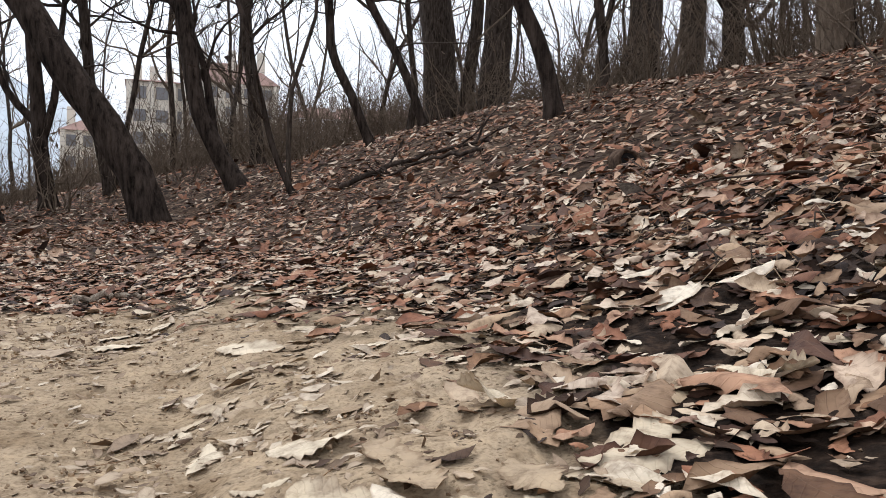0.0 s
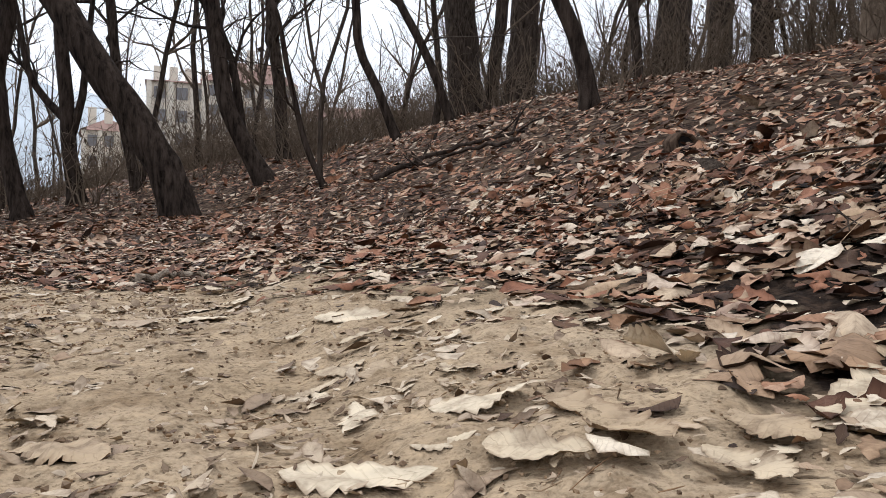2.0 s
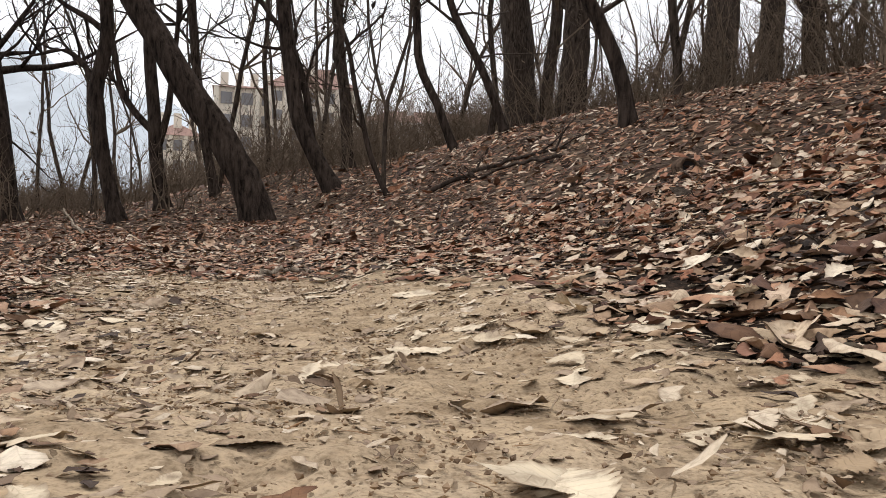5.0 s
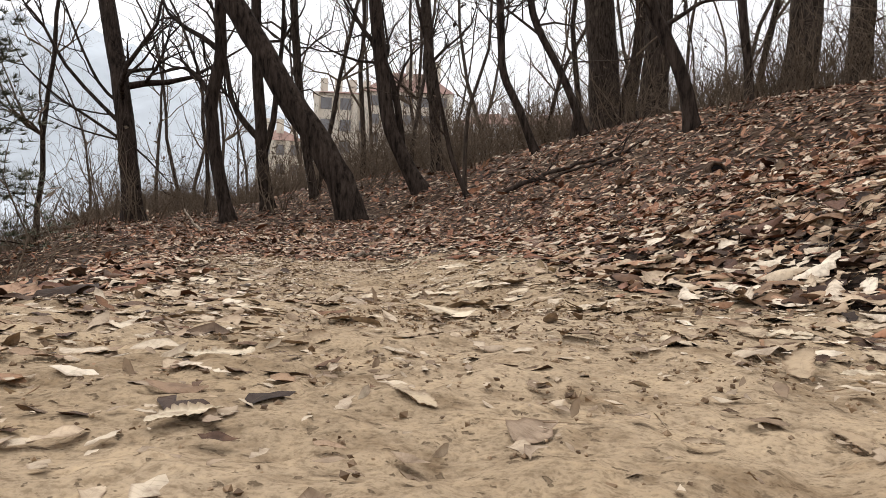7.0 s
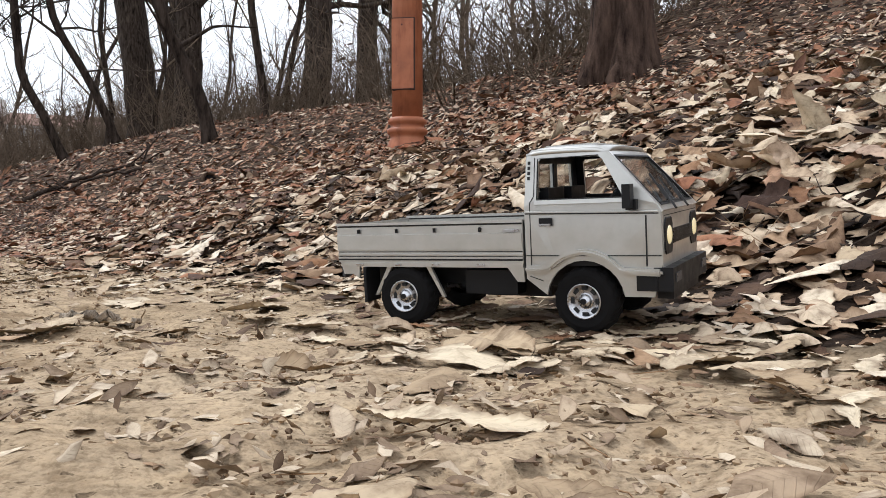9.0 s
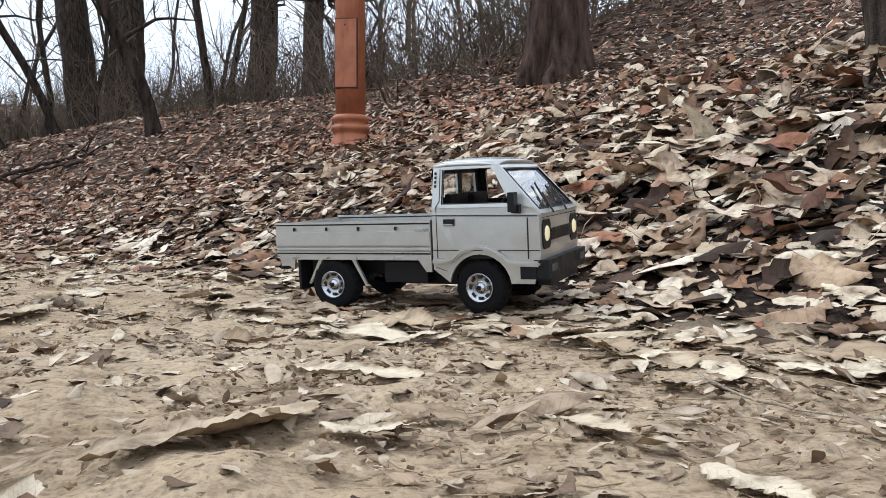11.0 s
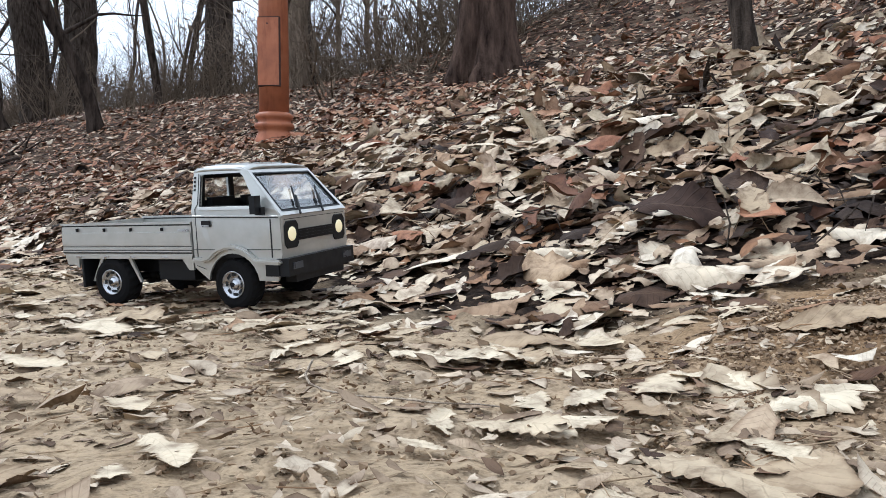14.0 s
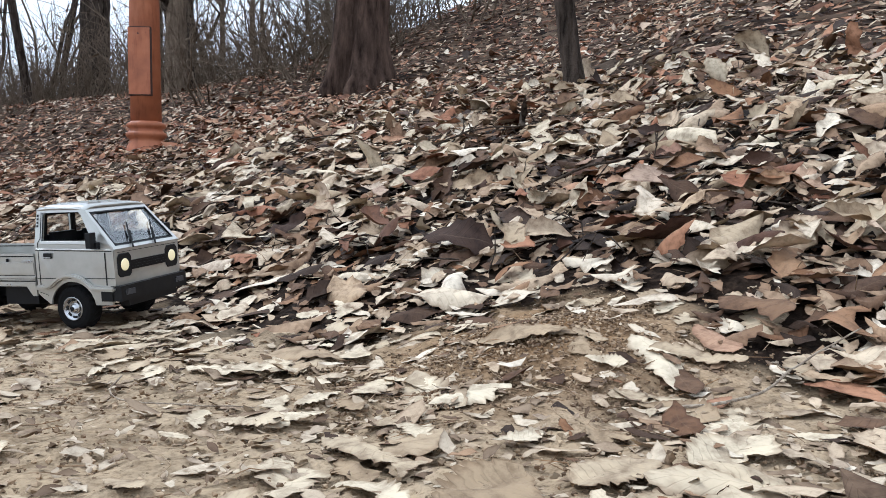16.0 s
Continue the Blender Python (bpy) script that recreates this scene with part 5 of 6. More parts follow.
stick("fallen_branch", [(-3.4, 5.3, 0.02), (-3.55, 5.42, 0.1), (-3.72, 5.55, 0.22)], 0.014, "pale broken branch propped near a slim tree", "branch", BARE_WOOD, 0, 5)
stick("fallen_branch", [(-0.72, 1.5, 0.008), (-0.66, 1.53, 0.011), (-0.58, 1.53, 0.008)], 0.009, "pale stick at the far edge of the dirt", "branch", BARE_WOOD, 0, 6)
stick("twig", [(1.066, -1.748, 0.006), (1.122, -1.775, 0.008), (1.2, -1.76, 0.012), (1.284, -1.765, 0.02)], 0.0014, "thin pale twig across fallen leaves", "twig", BARE_WOOD, 2, 7)
stick("twig", [(0.744, -1.386, 0.008), (0.723, -1.452, 0.006), (0.736, -1.5, 0.005), (0.814, -1.546, 0.004)], 0.0009, "thin reddish-brown grass stalk on the dirt", "twig", BARE_WOOD, 0, 8)
stick("twig", [(0.3, -0.79, 0.006), (0.345, -0.803, 0.007), (0.385, -0.806, 0.006)], 0.006, "short pale broken stick on the path", "twig", BARE_WOOD, 0, 9)
for i, (a, b) in enumerate((((1.5, -0.6), (1.75, -0.75)), ((1.62, -0.2), (1.45, 0.1)), ((1.3, 0.5), (1.05, 0.75)), ((1.9, 0.3), (2.2, 0.2)), ((1.45, -1.1), (1.6, -1.3)), ((0.7, 1.4), (0.4, 1.6)))):
    mid = ((a[0] + b[0]) / 2, (a[1] + b[1]) / 2, 0.05)
    stick("twig", [(*a, 0.02), mid, (*b, 0.035)], 0.0028, "thin bare twig caught among the leaves", "twig", TWIG, 3, 20 + i)


# ---- a pine at the edge of the wood ----
def pine(x, y, height, seed):
    base = np.array(rest(x, y, -0.05))
    root = thing("pine_tree", Matrix.Translation(base), "dark green pine with drooping needle tufts at the wood's edge", "tree")
    tb, ne = Tubes(seed), np.random.default_rng(seed + 1)
    line = [np.array([0, 0, height * i / 9]) + tb.rng.normal(size=3) * np.array([0.04, 0.04, 0]) for i in range(10)]
    tb.tube(line, np.linspace(0.05, 0.015, 10), 9, 0.04)
    ob = new("trunk", tb.mesh("trunk", BARK))
    ob.parent = root
    br = Tubes(seed + 2)
    vs, fs = [], []
    for i in range(62):
        z = ne.uniform(0.35, height)
        a = ne.uniform(0, 6.28)
        d = np.array([np.cos(a), np.sin(a), ne.uniform(-0.15, 0.35)])
        ln = ne.uniform(0.4, 1.0) * (1.15 - 0.5 * z / height)
        p0 = np.array([0, 0, z])
        pts = [p0 + d * ln * u + np.array([0, 0, -0.12 * u * u]) + ne.normal(size=3) * 0.02 for u in np.linspace(0, 1, 6)]
        br.tube(pts, np.linspace(0.008, 0.003, 6), 4)
        for _ in range(34):
            c = p0 + d * ln * ne.uniform(0.3, 1.05) + ne.normal(size=3) * 0.09
            for _ in range(24):
                q = ne.normal(size=3)
                q[2] = abs(q[2]) * 0.5
                q /= np.linalg.norm(q)
                side = np.cross(q, (0.3, 0.2, 0.9)) * 0.006
                b = len(vs)
                vs.extend([(c - side).tolist(), (c + side).tolist(), (c + q * ne.uniform(0.07, 0.13)).tolist()])
                fs.append((b, b + 1, b + 2))
    ob = new("crown", br.mesh("crown", BARK))
    ob.parent = root
    ob = new("foliage", mesh_from("foliage", vs, fs, PINE_NEEDLE, False))
    ob.parent = root
    return root


PINE_NEEDLE = leaf_material("pine_needle", [(0.0, (0.1, 0.13, 0.085)), (0.35, (0.13, 0.16, 0.11)), (0.7, (0.08, 0.11, 0.08)), (0.9, (0.17, 0.18, 0.115))])
pine(-5.1, 4.0, 3.9, 91)
pine(-6.3, 4.9, 4.0, 93)


# ---- fallen leaves ----
def leaf_shape(seed, stations, teeth, curl=1.0, wide=5):
    """One dry leaf, 1 long along x: toothed, torn, crumpled, with rolled rims. Returns verts, faces, the distance from the rib and the way along it."""
    rng = np.random.default_rng(seed)
    u = np.linspace(0, 1, stations)
    half = 0.225 * np.sin(np.pi * u ** rng.uniform(0.85, 1.5)) ** 0.6 * rng.uniform(0.75, 1.3)
    half[0], half[-1] = 0.012, 0.012
    edges = {}
    for side in (-1, 1):
        h = half.copy()
        if teeth:
            beat = 2 if stations < 20 else 3
            h[1:-1] *= 1 + rng.uniform(0.07, 0.17) * np.where((np.arange(stations) + int(rng.integers(beat))) % beat == 0, -1.0, 0.6)[1:-1]
        for _ in range(int(rng.integers(0, 4))):
            h *= 1 - rng.uniform(0.2, 0.75) * np.exp(-((u - rng.uniform(0.1, 1.0)) / rng.uniform(0.04, 0.16)) ** 2)
        edges[side] = h
    fold, bend, hook, twist = rng.uniform(-0.4, 0.8), rng.uniform(-0.45, 0.4), rng.uniform(-0.25, 0.6), rng.normal() * 1.0
    fold, bend, hook, twist = fold * curl, bend * curl, hook * curl, twist * curl
    roll = {-1: rng.uniform(-0.5, 1.6) * curl, 1: rng.uniform(-0.5, 1.6) * curl}
    sway = rng.normal() * 0.12
    waves = [(rng.uniform(4, 11), rng.uniform(8, 22), rng.uniform(0, 6.28), rng.uniform(0.016, 0.038)) for _ in range(3)]
    verts, rib = [], []
    rows = np.linspace(-1, 1, wide)
    for i in range(stations):
        for r in rows:
            side = -1 if r < 0 else 1
            h = edges[side][i] * (1 + 0.03 * rng.normal() * abs(r))
            q = roll[side] * (0.6 + 0.5 * math.sin(5 * u[i] + seed + side))
            v = r * h * (1 - 0.14 * min(abs(q), 1.5) * abs(r) ** 3)
            z = fold * abs(v) * 0.9 + q * abs(r) ** 3 * h * 0.9 + bend * math.sin(math.pi * u[i]) * 0.4 + hook * u[i] ** 3 * 0.45 + twist * v * (u[i] - 0.5)
            z += (0.1 + 1.1 * curl) * sum(a * math.sin(kx * u[i] + ky * v + ph) for kx, ky, ph, a in waves) + 0.006 * rng.normal() * (0.3 + abs(r))
            verts.append((u[i] - 0.5, v + sway * math.sin(math.pi * u[i]), z))
            rib.append(abs(r))
    n = len(rows)
    faces = [(a + j, a + j + 1, a + n + j + 1, a + n + j) for a in range(0, (stations - 1) * n, n) for j in range(n - 1)]
    verts = np.array(verts)
    verts[:, 2] -= verts[:, 2].mean()
    return verts, np.array(faces), np.array(rib), verts[:, 0] + 0.5


FINE_SHAPES = [leaf_shape(100 + i, 11, True, 0.5) for i in range(26)]
MEDIUM_SHAPES = [leaf_shape(150 + i, 6, True, 0.55, 3) for i in range(16)]
PLAIN_SHAPES = [leaf_shape(200 + i, 4, False, 0.5, 3) for i in range(10)]
CRUMB_SHAPES = [leaf_shape(250 + i, 5, False, 0.4, 3) for i in range(14)]
FLAT_SHAPES = [leaf_shape(300 + i, 22, True, 0.17) for i in range(20)]
PIECE_SHAPES = [leaf_shape(350 + i, 7, True, 0.3, 3) for i in range(16)]


def turns(rng, n, tilt):
    """n rotation matrices: a free turn about z, then a tilt."""
    tilt = tilt * np.where(rng.uniform(size=n) < 0.12, 2.6, 1.0)
    a, b, c = rng.uniform(0, 2 * np.pi, n), rng.normal(size=n) * tilt, rng.normal(size=n) * tilt
    flip = np.where(rng.uniform(size=n) < 0.5, -1.0, 1.0)
    ca, sa, cb, sb, cc, sc = np.cos(a), np.sin(a), np.cos(b), np.sin(b), np.cos(c), np.sin(c)
    z = np.zeros(n)
    o = np.ones(n)
    rz = np.stack([np.stack([ca, -sa, z], -1), np.stack([sa, ca, z], -1), np.stack([z, z, o], -1)], 1)
    rx = np.stack([np.stack([o, z, z], -1), np.stack([z, cb, -sb], -1), np.stack([z, sb, cb], -1)], 1)
    ry = np.stack([np.stack([cc, z, sc], -1), np.stack([z, o, z], -1), np.stack([-sc, z, cc], -1)], 1)
    m = rx @ ry @ rz
    m[:, :, 2] *= flip[:, None]
    return m


def slope_turn(x, y):
    """Rotations that lay things along the ground."""
    e = 0.05
    dx, dy = (ground_z(x + e, y) - ground_z(x - e, y)) / (2 * e), (ground_z(x, y + e) - ground_z(x, y - e)) / (2 * e)
    nrm = np.stack([-dx, -dy, np.ones_like(dx)], -1)
    nrm /= np.linalg.norm(nrm, axis=1)[:, None]
    t = np.stack([np.ones_like(dx), np.zeros_like(dx), dx], -1)
    t /= np.linalg.norm(t, axis=1)[:, None]
    return np.stack([t, np.cross(nrm, t), nrm], -1)


def leaf_places(rng, x, y, size, tilt, lift):
    """For each leaf: rotation times size, and place."""
    n = len(x)
    m = slope_turn(x, y) @ turns(rng, n, tilt)
    z = ground_z(x, y) + lift
    return m * size[:, None, None], np.stack([x, y, z], -1)


def lay(name, shapes, rng, x, y, size, tilt, lift, material, label, floor=0.35):
    """Lays many leaves, joined into one mesh."""
    m, at = leaf_places(rng, x, y, size, tilt, lift)
    pick = rng.integers(len(shapes), size=len(x))
    vs, fs, rb, ru, base = [], [], [], [], 0
    for k, (v, f, r, al) in enumerate(shapes):
        idx = np.where(pick == k)[0]
        if not len(idx):
            continue
        w = np.einsum("nij,vj->nvi", m[idx], v) + at[idx][:, None, :]
        low = (w[:, :, 2] - ground_z(w[:, :, 0], w[:, :, 1])).min(axis=1)
        w[:, :, 2] += np.clip(-low * (1 - floor) + 0.001, 0, 0.05)[:, None]
        vs.append(w.reshape(-1, 3))
        fs.append((f[None] + (base + np.arange(len(idx)) * len(v))[:, None, None]).reshape(-1, 4))
        rb.append(np.tile(r, len(idx)))
        ru.append(np.tile(al, len(idx)))
        base += len(idx) * len(v)
    ob = new(name, mesh_from(name, np.concatenate(vs).tolist(), np.concatenate(fs).tolist(), material, True, {"vein": np.concatenate(rb), "along": np.concatenate(ru)}))
    ob.parent = ground
    return tagged(ob, label, kind="stuff")


def strew(rng, area, per_m2, chance):
    """Random places in an area, thinned by a chance function."""
    n = int((area[1] - area[0]) * (area[3] - area[2]) * per_m2)
    x, y = rng.uniform(area[0], area[1], n), rng.uniform(area[2], area[3], n)
    keep = rng.uniform(size=n) < chance(x, y)
    return x[keep], y[keep]


lr = np.random.default_rng(11)
NEAR = (-1.5, 2.4, -2.3, 2.3)
inside = lambda x, y: (x > NEAR[0]) & (x < NEAR[1]) & (y > NEAR[2]) & (y < NEAR[3])

CORE = (-1.1, 2.0, -2.3, 1.5)
in_core = lambda x, y: (x > CORE[0]) & (x < CORE[1]) & (y > CORE[2]) & (y < CORE[3]) & (up_slope(x, y) < 1.1)


clear = lambda x, y: (x - 0.43) ** 2 + (y + 1.55) ** 2 > 0.085 ** 2


def under_truck(x, y):
    c, s = math.cos(radians(TRUCK_TURN)), math.sin(radians(TRUCK_TURN))
    lx, ly = c * (x - TRUCK_X) + s * (y - TRUCK_Y), -s * (x - TRUCK_X) + c * (y - TRUCK_Y)
    return (lx > -0.1) & (lx < 0.29) & (np.abs(ly) < 0.115)


def dense(x, y):
    return np.clip(litter(x, y) - 0.25, 0, 1) / 0.75 * ~under_truck(x, y)


def depth_of(x, y):
    """Loose leaves lie thinner towards the path."""
    return np.clip((up_slope(x, y) - 0.06) / 0.4, 0.1, 1.0)


def beyond(x, y):
    """Leaves lie smaller and more broken on the flat past the end of the dirt."""
    return 1 - 0.42 * soft_step((y - 1.05) / 0.12) * soft_step((0.45 - up_slope(x, y)) / 0.12)


def russet(x, y):
    """The share of redder, darker leaves: more of them away from the path and under the trees."""
    far = soft_step((np.hypot(x - 1.0, y + 1.0) - 1.6) / 0.4)
    return far * (0.6 + 0.4 * soft_step((y - 1.9 + 0.5 * np.minimum(x, 0)) / 0.6))


def layer(name, shapes, x, y, size, tilt, lift, label):
    red = lr.uniform(size=len(x)) < russet(x, y)
    for pick, stuff, end in ((~red, LEAF, ""), (red, LEAF_FAR, "_russet")):
        if pick.any():
            lay(name + end, shapes, lr, x[pick], y[pick], size[pick], np.broadcast_to(tilt, x.shape)[pick], lift[pick], stuff, label)


# deep litter beside the path
x, y = strew(lr, CORE, 2300, lambda x, y: in_core(x, y) * dense(x, y))
layer("leaf_litter", FINE_SHAPES, x, y, beyond(x, y) * np.clip(lr.lognormal(math.log(0.037), 0.5, len(x)), 0.012, 0.1), 0.03 + 0.07 * depth_of(x, y),
      lr.uniform(-0.006, 0.036, len(x)) * depth_of(x, y), "deep layer of dry brown oak leaves")
x, y = strew(lr, NEAR, 2500, lambda x, y: ~in_core(x, y) * dense(x, y))
layer("leaf_litter_on_bank", MEDIUM_SHAPES, x, y, beyond(x, y) * np.clip(lr.lognormal(math.log(0.036), 0.45, len(x)), 0.014, 0.11), 0.05 + 0.15 * depth_of(x, y), lr.uniform(-0.006, 0.036, len(x)) * depth_of(x, y),
      "dry brown leaves heaped on the bank")
# dark bottom layer, coloured as the shade in gaps of the litter
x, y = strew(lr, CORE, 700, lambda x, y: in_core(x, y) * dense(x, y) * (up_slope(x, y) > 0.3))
lay("leaf_mould", MEDIUM_SHAPES, lr, x, y, np.clip(lr.lognormal(math.log(0.042), 0.3, len(x)), 0.02, 0.08), 0.04, lr.uniform(-0.002, 0.005, len(x)), SHADE_MOULD, "flat matted leaves under the loose ones, darkened for gap shade")
# deep litter further off
MID = (-9, 9, -3, 10)
x, y = strew(lr, MID, 800, lambda x, y: np.where(inside(x, y), 0, litter(x, y)) * (up_slope(x, y) < 6) * np.clip(3.6 / np.hypot(x - 0.4, y + 0.8), 0.2, 1) ** 1.3 * (y > -1.5 - 0.35 * x) * (y > 0.3 - 1.05 * (x + 1.5)))
layer("leaf_litter_beyond", PLAIN_SHAPES, x, y, (0.75 + 0.25 * beyond(x, y)) * np.clip(np.hypot(x - 0.4, y + 0.8) / 5, 1, 1.5) * lr.lognormal(math.log(0.036), 0.4, len(x)), 0.19, lr.uniform(-0.006, 0.03, len(x)), "dry brown leaf litter covering the bank")
FAR_OFF = (-14, 16, -7, 22)
x, y = strew(lr, FAR_OFF, 26, lambda x, y: 1.0 * ~((x > MID[0]) & (x < MID[1]) & (y > MID[2]) & (y < MID[3]) & (up_slope(x, y) < 6)))
layer("far_leaf_litter", PLAIN_SHAPES, x, y, lr.lognormal(math.log(0.12), 0.3, len(x)), 0.2, lr.uniform(0.0, 0.03, len(x)), "dry leaf litter on the wood floor")
# small broken leaves on the flat past the end of the dirt
x, y = strew(lr, (-1.6, 0.9, 1.0, 2.5), 3600, lambda x, y: dense(x, y) * soft_step((0.4 - up_slope(x, y)) / 0.1))
layer("broken_litter", PLAIN_SHAPES, x, y, lr.lognormal(math.log(0.022), 0.4, len(x)), 0.08, lr.uniform(0, 0.006, len(x)), "small broken brown leaves covering the flat ground")
# crumbs and small leaf scraps on the bare path
swept = lambda x, y: 1 - 0.8 * np.exp(-((y + 0.72 - 0.2 * x) / 0.4) ** 2)
patchy = lambda x, y: np.clip(0.3 + 0.7 * (ripple(x * 2.0 + 1, y * 2.0) > 0.0), 0, 1) * swept(x, y)
x, y = strew(lr, NEAR, 1900, lambda x, y: (1 - litter(x, y)) * patchy(x, y))
lay("leaf_scraps", CRUMB_SHAPES, lr, x, y, lr.lognormal(math.log(0.009), 0.55, len(x)), 0.1, lr.uniform(0, 0.001, len(x)), SCRAP, "small broken leaf scraps on the dirt")
foot = lambda y: np.interp(y, (-1.2, -0.5, 0.0, 0.35, 0.8, 1.1), (-0.2, -0.05, -0.05, -0.14, -0.1, 0.0))
off_mound = lambda x, y: 1 - np.exp(-(((x - 1.1) ** 2 + (y + 1.56) ** 2) / 0.15 ** 2) ** 2)
margin = lambda x, y: off_mound(x, y) * soft_step((up_slope(x, y) - foot(y) + 0.1 * ripple(x * 2.3, y * 2.3)) / 0.05) * soft_step((0.25 - up_slope(x, y)) / 0.05)
ragged = lambda x, y: np.clip(0.03 + 0.8 * np.exp(-((up_slope(x, y) + 0.78) / 0.13) ** 2) + 0.7 * margin(x, y) + 0.2 * (ripple(x * 3.0 + 2, y * 3.0) > 0.4), 0, 1)
x, y = strew(lr, NEAR, 1700, lambda x, y: (1 - litter(x, y)) * ragged(x, y) * (0.15 + 0.85 * swept(x, y)) * ~under_truck(x, y))
lay("leaf_fragments", PIECE_SHAPES, lr, x, y, np.clip(lr.lognormal(math.log(0.018), 0.5, len(x)), 0.007, 0.045), 0.07, lr.uniform(0, 0.002, len(x)), SCRAP, "torn pieces of dry leaf curling off the dirt", 0.75)
x, y = strew(lr, NEAR, 300, lambda x, y: margin(x, y) * (1 - 0.7 * litter(x, y)) * ~under_truck(x, y))
lay("matted_leaves", FLAT_SHAPES, lr, x, y, np.clip(lr.lognormal(math.log(0.042), 0.4, len(x)), 0.015, 0.085), 0.05, lr.uniform(0, 0.006, len(x)), LEAF_PALE, "flat overlapping pale leaves at the foot of the bank", 0.75)
x, y = strew(lr, NEAR, 900, lambda x, y: soft_step((up_slope(x, y) - 0.0) / 0.04) * soft_step((0.5 - up_slope(x, y)) / 0.06) * off_mound(x, y) * ~under_truck(x, y))
layer("trodden_litter", PIECE_SHAPES, x, y, np.clip(lr.lognormal(math.log(0.032), 0.45, len(x)), 0.012, 0.08), 0.05, lr.uniform(0, 0.008, len(x)), "flat brown leaves matted over the foot of the bank")
fringe = lambda x, y: np.exp(-((up_slope(x, y) + 0.1) / 0.2) ** 2) + 0.3 * np.exp(-((up_slope(x, y) + 0.85) / 0.16) ** 2) * swept(x, y) + 0.9 * np.exp(-((x - 0.98) ** 2 + (y + 1.74) ** 2) / 0.3 ** 2)
x, y = strew(lr, NEAR, 380, lambda x, y: (1 - litter(x, y)) * clear(x, y) * ~under_truck(x, y) * np.clip((0.04 + 0.16 * (ripple(x * 2.2, y * 2.2) > 0.1)) * swept(x, y) + 0.22 * fringe(x, y), 0, 1))
size = np.clip(lr.lognormal(math.log(0.05), 0.42, len(x)), 0.015, 0.1)
order = np.argsort(np.minimum((x - 0.75) ** 2 + (y + 1.3) ** 2, (x - 0.0) ** 2 + (y - 0.3) ** 2))
x, y, size = x[order], y[order], size[order]
SINGLE = 225
lay("strewn_leaves", FLAT_SHAPES, lr, x[SINGLE:], y[SINGLE:], size[SINGLE:], 0.06, lr.uniform(0, 0.002, len(x) - SINGLE), LEAF_PALE, "single dry leaves strewn over the path", 0.75)
bx, by = strew(lr, NEAR, 2700, lambda x, y: (1 - litter(x, y)) * ~under_truck(x, y) * np.clip(0.1 * (ripple(x * 3.1 + 2, y * 1.3) > 0.25) * swept(x, y) + 0.9 * np.exp(-((up_slope(x, y) + 0.8) / 0.19) ** 2) * (0.35 + 0.65 * swept(x, y)) + 0.5 * np.exp(-((up_slope(x, y) + 0.06) / 0.1) ** 2), 0, 1))
lay("strewn_brown_leaves", PIECE_SHAPES, lr, bx, by, np.clip(lr.lognormal(math.log(0.018), 0.45, len(bx)), 0.008, 0.05), 0.08, lr.uniform(0, 0.004, len(bx)), LEAF, "small brown leaves along the edge of the path", 0.7)
# flat leaves round and under the parked truck
tx, ty = strew(lr, (0.4, 1.2, -1.4, -0.6), 3000, lambda x, y: under_truck(x, y) * np.clip(litter(x, y) * 1.1, 0.4, 1))
lay("pressed_leaves", FLAT_SHAPES, lr, tx, ty, np.clip(lr.lognormal(math.log(0.04), 0.35, len(tx)), 0.015, 0.07), 0.03, lr.uniform(0, 0.004, len(tx)), LEAF, "flat dry leaves pressed onto the ground", 0.8)
# the nearest ones, each by itself
leaf_meshes = [mesh_from("fallen_leaf", (v * 0.05).tolist(), f.tolist(), LEAF_PALE, True, {"vein": r, "along": al}) for v, f, r, al in FLAT_SHAPES]
m, at = leaf_places(lr, x[:SINGLE], y[:SINGLE], size[:SINGLE], 0.06, np.full(SINGLE, 0.002))
for i in range(SINGLE):
    k = int(lr.integers(len(leaf_meshes)))
    w = FLAT_SHAPES[k][0] @ m[i].T + at[i]
    low = float((w[:, 2] - ground_z(w[:, 0], w[:, 1])).min())
    ob = new("fallen_leaf", leaf_meshes[k])
    ob.parent = ground
    ob.matrix_basis = Matrix.Translation((at[i][0], at[i][1], at[i][2] + max(0.0, -0.3 * low))) @ Matrix((m[i] / 0.05).tolist()).to_4x4()


# ---- twigs and dry needles on the path ----
def needle_heap(name, n, size, width, material, label, chance, seed, lift=0.0):
    rng = np.random.default_rng(seed)
    x, y = strew(rng, NEAR, n, chance)
    k = len(x)
    a, ln = rng.uniform(0, 2 * np.pi, k), rng.lognormal(math.log(size), 0.4, k)
    bow = rng.normal(size=k) * 0.12
    vs, fs = [], []
    for i in range(k):
        d, q = np.array([np.cos(a[i]), np.sin(a[i])]), np.array([-np.sin(a[i]), np.cos(a[i])])
        base = len(vs)
        for u, wd in ((-0.5, 0.7), (0, 1.0), (0.5, 0.4)):
            c = np.array([x[i], y[i]]) + d * u * ln[i] + q * bow[i] * ln[i] * (1 - 4 * u * u)
            g = float(ground_z(c[0], c[1])) + width * 0.6 + 0.001 + lift * (0.6 + 0.5 * math.sin(7 * i + 3 * u))
            for off, h in ((-1, 0), (1, 0), (0, 1.2)):
                vs.append((c[0] + q[0] * off * width * wd * 0.5, c[1] + q[1] * off * width * wd * 0.5, g + h * width * wd - width * 0.5))
        for r in (0, 3):
            for j in range(3):
                fs.append((base + r + j, base + r + (j + 1) % 3, base + r + 3 + (j + 1) % 3, base + r + 3 + j))
    ob = new(name, mesh_from(name, vs, fs, material))
    ob.parent = ground
    return tagged(ob, label, kind="stuff")


